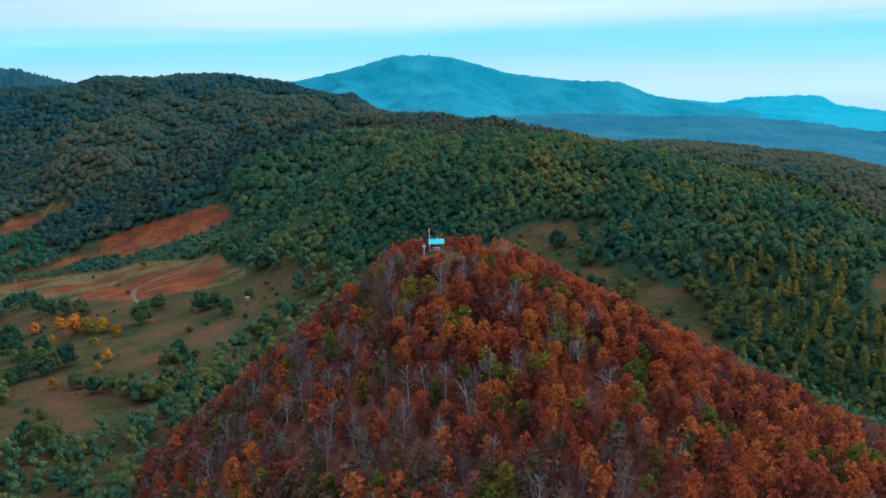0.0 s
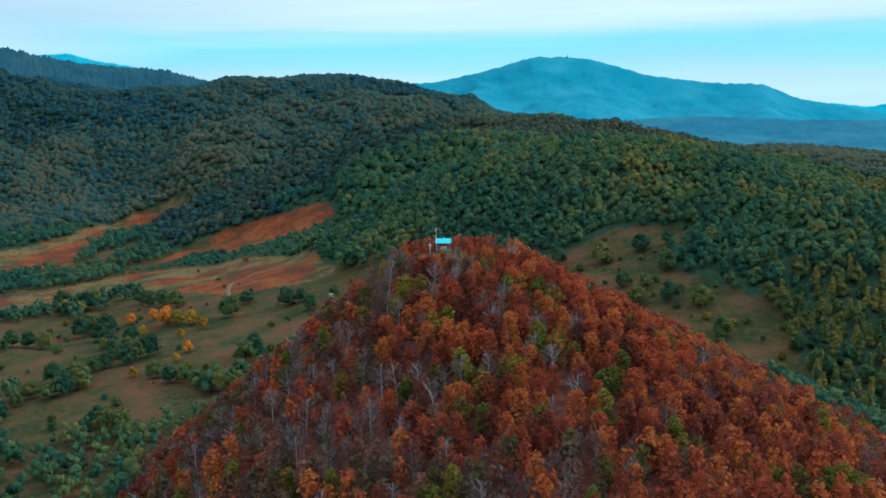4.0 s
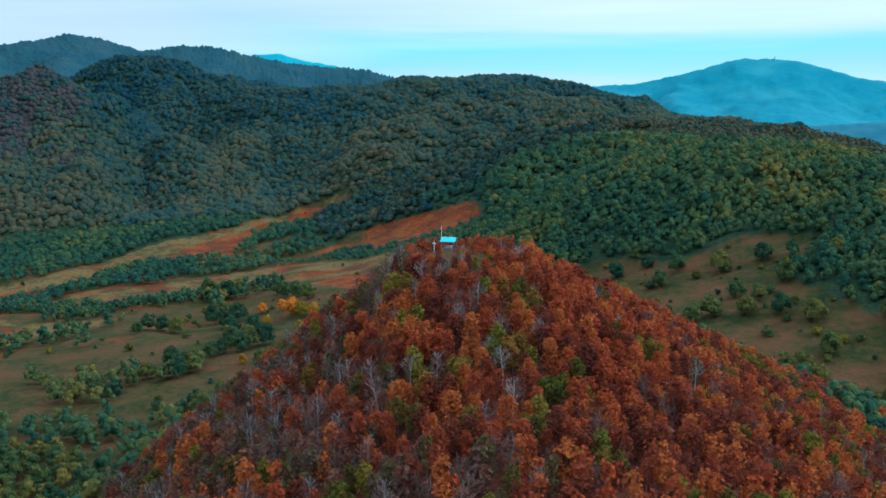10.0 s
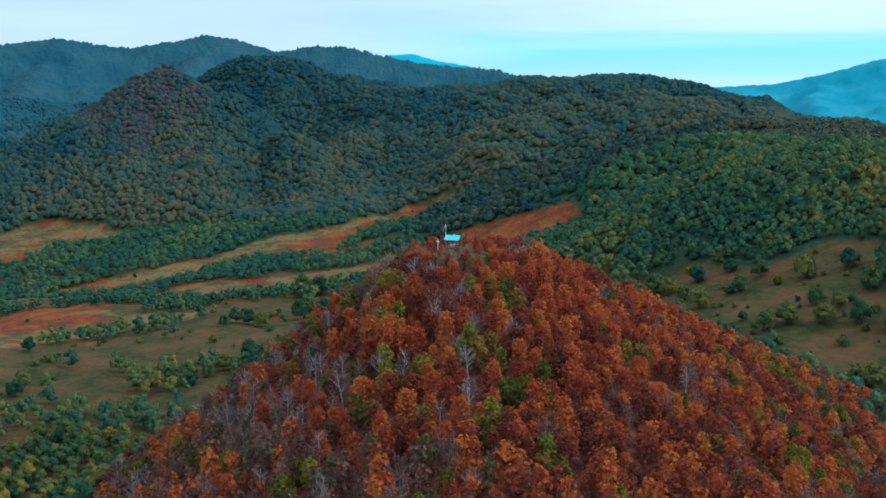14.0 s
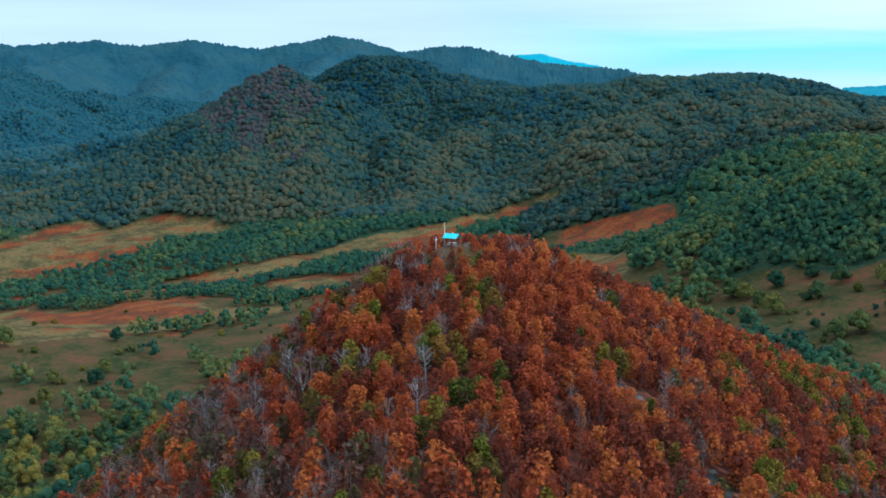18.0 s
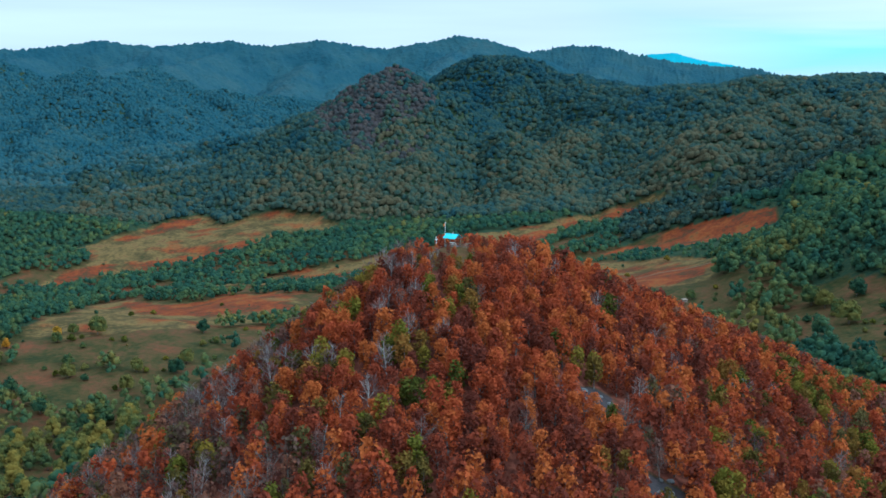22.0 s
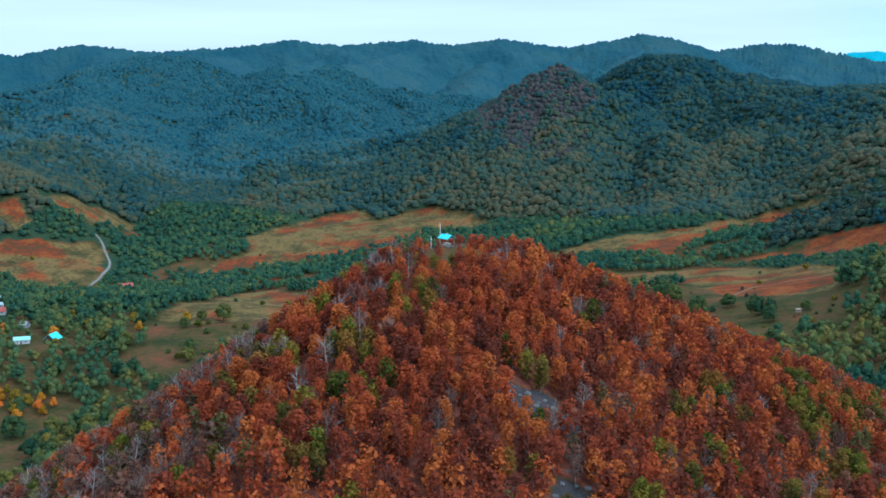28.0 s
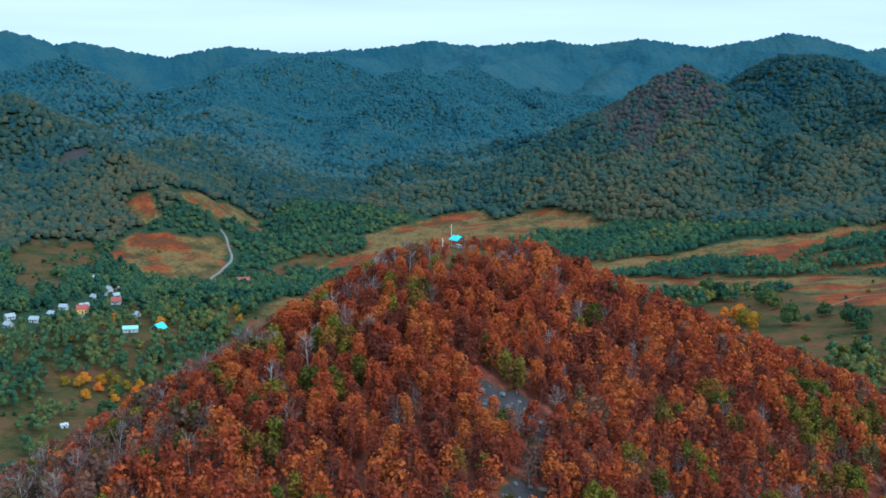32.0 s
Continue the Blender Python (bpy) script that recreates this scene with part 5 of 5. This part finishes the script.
cross = thing("wayside_cross", summit(-4.06, -0.78, -50), "tall white wooden cross on a stone plinth beside the shelter", "cross")
piece("plinth", block((0.7, 0.6, 0.4), (0, 0, 0.1), 0.05), M_ROCK, cross, "rough stone plinth")
piece("upright", block((0.12, 0.1, 3.1), (0, 0, 1.75), 0.02), M_WHITE, cross)
piece("crossbar", block((1.3, 0.1, 0.12), (0, 0, 2.55), 0.02), M_WHITE, cross)
piece("lower_bar", block((0.5, 0.12, 0.1), (0, -0.1, 1.1), 0.015), M_PALE, cross)

mast = thing("flagpole", summit(-1.95, 0.2, 20), "white flagpole with a small limp flag", "flagpole")
piece("pole", rod(0.06, 6.3, (0, 0, -0.2), 10, 0.04), M_WHITE, mast)
piece("footing", rod(0.22, 0.3, (0, 0, -0.1), 10, 0.16), M_ROCK, mast)
piece("ball", rod(0.08, 0.14, (0, 0, 6.1), 8, 0.03), M_WHITE, mast)
bm = bmesh.new()
grid = [[bm.verts.new((-0.06 - 0.4 * u + 0.05 * math.sin(v * 7), 0.07 * math.sin(u * 9 + v * 3), 6.0 - 0.62 * v - 0.25 * u)) for u in (0, 0.33, 0.66, 1)] for v in (0, 0.25, 0.5, 0.75, 1)]
for p in range(4):
    for q in range(3):
        bm.faces.new((grid[p][q], grid[p][q + 1], grid[p + 1][q + 1], grid[p + 1][q]))
piece("flag", bm, M_FLAGRED, mast, "limp orange and white flag")

bench = thing("bench", summit(-3.2, -0.9, -20), "low brown wooden bench between cross and flagpole", "bench")
for k in range(3):
    piece("slat", block((1.6, 0.1, 0.04), (0, -0.12 + k * 0.12, 0.44), 0.006), M_DARKWOOD, bench)
for sx in (-0.65, 0.65):
    piece("leg", block((0.08, 0.34, 0.5), (sx, 0, 0.2), 0.01), M_DARKWOOD, bench)

for n, (fx0, fy0, turn) in enumerate(((3.4, -0.9, -10), (3.8, 1.2, 60))):
    fence = thing("rail_fence", summit(fx0, fy0, turn), "weathered rail fence at the edge of the hilltop", "fence", "rail fences on the hilltop")
    for k in range(4):
        piece("post", block((0.09, 0.09, 1.2), (-1.2 + k * 0.8, 0, 0.45), 0.01), M_TIMBER, fence)
    for z in (0.5, 0.95):
        piece("rail", block((2.7, 0.05, 0.09), (0, 0, z), 0.008), M_TIMBER, fence)

# ---- rocks, road, houses and mast ----
def boulder(seed, size):
    bm = bmesh.new()
    bmesh.ops.create_icosphere(bm, subdivisions=2, radius=1.0)
    for v in bm.verts:
        n = noise.noise(v.co * 1.4 + Vector((seed, 0, 0))) * 0.35 + noise.noise(v.co * 4 + Vector((0, seed, 0))) * 0.14
        v.co = Vector((v.co.x * size[0], v.co.y * size[1], v.co.z * size[2])) * (1 + n)
    return bm


crag = thing("rock_crag", on_land(171, 1258), "pale grey rock crag on the wooded ridge", "rock")
for k, (ox, oy, sz) in enumerate(((-5, 0, (5, 4, 5)), (2, -2, (6, 4, 8)), (8, 1, (4, 4, 5)))):
    piece("rock_face", boulder(k * 3.1, sz), M_ROCK, crag).location = (ox, oy, 4)
for k, (px, py, s) in enumerate([(41 + 9 * math.cos(i * 2.4) * (i / 26) ** 0.5, -53 + 5.5 * math.sin(i * 2.4) * (i / 26) ** 0.5, 0.4 + 0.6 * math.sin(i * 7.3) ** 2) for i in range(1, 27)] + [(53 + 2.5 * math.sin(i * 2.1), -80 + i * 1.6, 0.6 + 0.4 * math.sin(i * 5.1) ** 2) for i in range(9)]):
    rock = thing("boulder", on_land(px, py, k * 50), "grey weathered boulder among the oaks", "rock", "boulders on the hillside")
    piece("stone", boulder(k * 5.7 + 1, (s, s * 0.8, s * 0.6)), M_ROCK, rock)


def ribbon(name, line, width, material, label):
    p = np.array(line, float)
    d = np.concatenate([[0], np.cumsum(np.hypot(*np.diff(p, axis=0).T))])
    s = np.arange(0, d[-1], 4.0)
    c = np.stack([np.interp(s, d, p[:, 0]), np.interp(s, d, p[:, 1])], 1)
    c = np.stack([np.convolve(np.pad(c[:, k], 4, "edge"), np.ones(9) / 9, "valid") for k in (0, 1)], 1)
    t = np.gradient(c, axis=0)
    t /= np.linalg.norm(t, axis=1)[:, None]
    side = np.stack([-t[:, 1], t[:, 0]], 1)
    v = []
    for off in (-0.5, -0.17, 0.17, 0.5):
        q = c + side * width * off
        v.append(np.column_stack([q, land(q[:, 0], q[:, 1]) + (0.45 if abs(off) < 0.4 else 0.2)]))
    k = len(c)
    f = [(a * k + i, a * k + i + 1, (a + 1) * k + i + 1, (a + 1) * k + i) for a in range(3) for i in range(k - 1)]
    return tagged(new(name, mesh_of(name, np.concatenate(v), f, material, True)), label, "road", kind="structure")


ribbon("road", ROAD, 2.6, M_TRACK, "pale winding gravel road in the valley")
ribbon("lane", [(-440, 280), (-455, 310), (-476, 345), (-500, 372), (-560, 430)], 2.6, M_TRACK, "narrow lane through the village")
ribbon("footpath", [(20, 440), (21, 455), (26, 489), (37, 516), (49, 528), (65, 520), (80, 513), (96, 512)], 3.2, M_PATH, "worn footpath over the meadow")


def house(x, y, turn, long, deep, wall_h, roof_h, wall, roof, label):
    h = thing("house", on_land(x, y, turn, 0.4), label, "house", "village houses")
    bm = bmesh.new()
    a, b = long / 2, deep / 2
    ring = [(-b, 0), (b, 0), (b, wall_h), (0, wall_h + roof_h), (-b, wall_h)]
    ends = [[bm.verts.new((s * a, yy, zz)) for yy, zz in ring] for s in (-1, 1)]
    bm.faces.new(ends[0][::-1]), bm.faces.new(ends[1])
    for i in range(5):
        j = (i + 1) % 5
        bm.faces.new((ends[0][i], ends[0][j], ends[1][j], ends[1][i]))
    body = piece("wall", bm, wall, h)
    tilt = math.degrees(math.atan2(roof_h, b))
    run = math.hypot(roof_h, b) + 0.5
    for s in (-1, 1):
        top = piece("roof_slope", block((long + 0.8, run, 0.14), (0, s * (b / 2 + 0.15), wall_h + roof_h / 2 + 0.0), 0.02, (-s * tilt, 0, 0)), roof, h)
    piece("chimney", block((0.5, 0.5, 1.3), (a * 0.4, b * 0.3, wall_h + roof_h), 0.03), M_REDROOF, h)
    piece("door", block((0.95, 0.1, 2.0), (-a * 0.1, -b - 0.02, 1.2), 0.02), M_DARKWOOD, h)
    for s in (-0.55, 0.45):
        w = piece("window", block((1.3, 0.1, 1.2), (a * s, -b - 0.02, 1.9), 0.02), M_WHITE, h)
        piece("pane", block((1.1, 0.06, 1.0), (a * s, -b - 0.06, 1.9)), M_GLASS, w)
    return h


r = np.random.RandomState(33)
for k, (px, py) in enumerate(HOUSES):
    face = math.degrees(math.atan2(-262 - py, 80 - px)) + 90
    if k == 17:
        house(px, py, face + 62, 9, 7.5, 2.6, 3.2, M_DARKWOOD, M_TEALROOF, "wooden house with a bright turquoise roof")
    elif k == 18:
        house(px, py, face, 9.5, 5, 3.0, 1.6, M_PLASTER, M_MINT, "long shed with a faded green roof")
    elif k == 19:
        house(px, py, face + 15, 12, 8, 3.5, 3.4, M_REDROOF, M_REDROOF, "red-walled house beside the bracken field")
    elif k == 20:
        house(px, py, face + 20, 3.4, 2.6, 1.9, 1.0, M_PLASTER, M_PLASTER, "small white hut at the edge of the pasture")
    elif k == 6:
        house(px, py, face + r.uniform(-20, 20), 7, 5.5, 2.8, 2.4, M_PLASTER, M_REDROOF, "village house with a dull red roof")
    elif k == 9:
        house(px, py, face + 10, 8, 6.5, 3.4, 2.6, M_YELLOW, M_REDROOF, "yellow village house with a red roof")
    else:
        house(px, py, face + r.uniform(-70, 70), r.uniform(4.6, 7), r.uniform(4, 5.5), 2.6, r.uniform(1.5, 2.2), M_PLASTER, M_GREYROOF, "village house with pale walls and a grey roof")

hide = thing("hunting_hide", on_land(68, 373, 35), "small weathered timber hide on posts beside the meadow trees", "hide")
for sx in (-1.1, 1.1):
    for sy in (-0.9, 0.9):
        piece("post", block((0.14, 0.14, 2.4), (sx, sy, 1.1), 0.02), M_TIMBER, hide)
piece("floor", block((2.8, 2.3, 0.12), (0, 0, 1.5), 0.02), M_TIMBER, hide)
for sx in (-1.25, 1.25):
    piece("side_wall", block((0.08, 2.0, 1.3), (sx, 0, 2.2), 0.01), M_TIMBER, hide)
piece("back_wall", block((2.5, 0.08, 1.3), (0, 0.95, 2.2), 0.01), M_TIMBER, hide)
piece("front_board", block((2.5, 0.08, 0.6), (0, -0.95, 1.9), 0.01), M_TIMBER, hide)
piece("roof", block((3.2, 2.7, 0.1), (0, 0, 3.0), 0.02, (8, 0, 0)), M_TIMBER, hide, "grey board roof")

tower = thing("radio_mast", pose(1838, 3559, 158), "tall radio mast on the hazy summit", "mast")
# tower and hut share the summit's painted haze blue
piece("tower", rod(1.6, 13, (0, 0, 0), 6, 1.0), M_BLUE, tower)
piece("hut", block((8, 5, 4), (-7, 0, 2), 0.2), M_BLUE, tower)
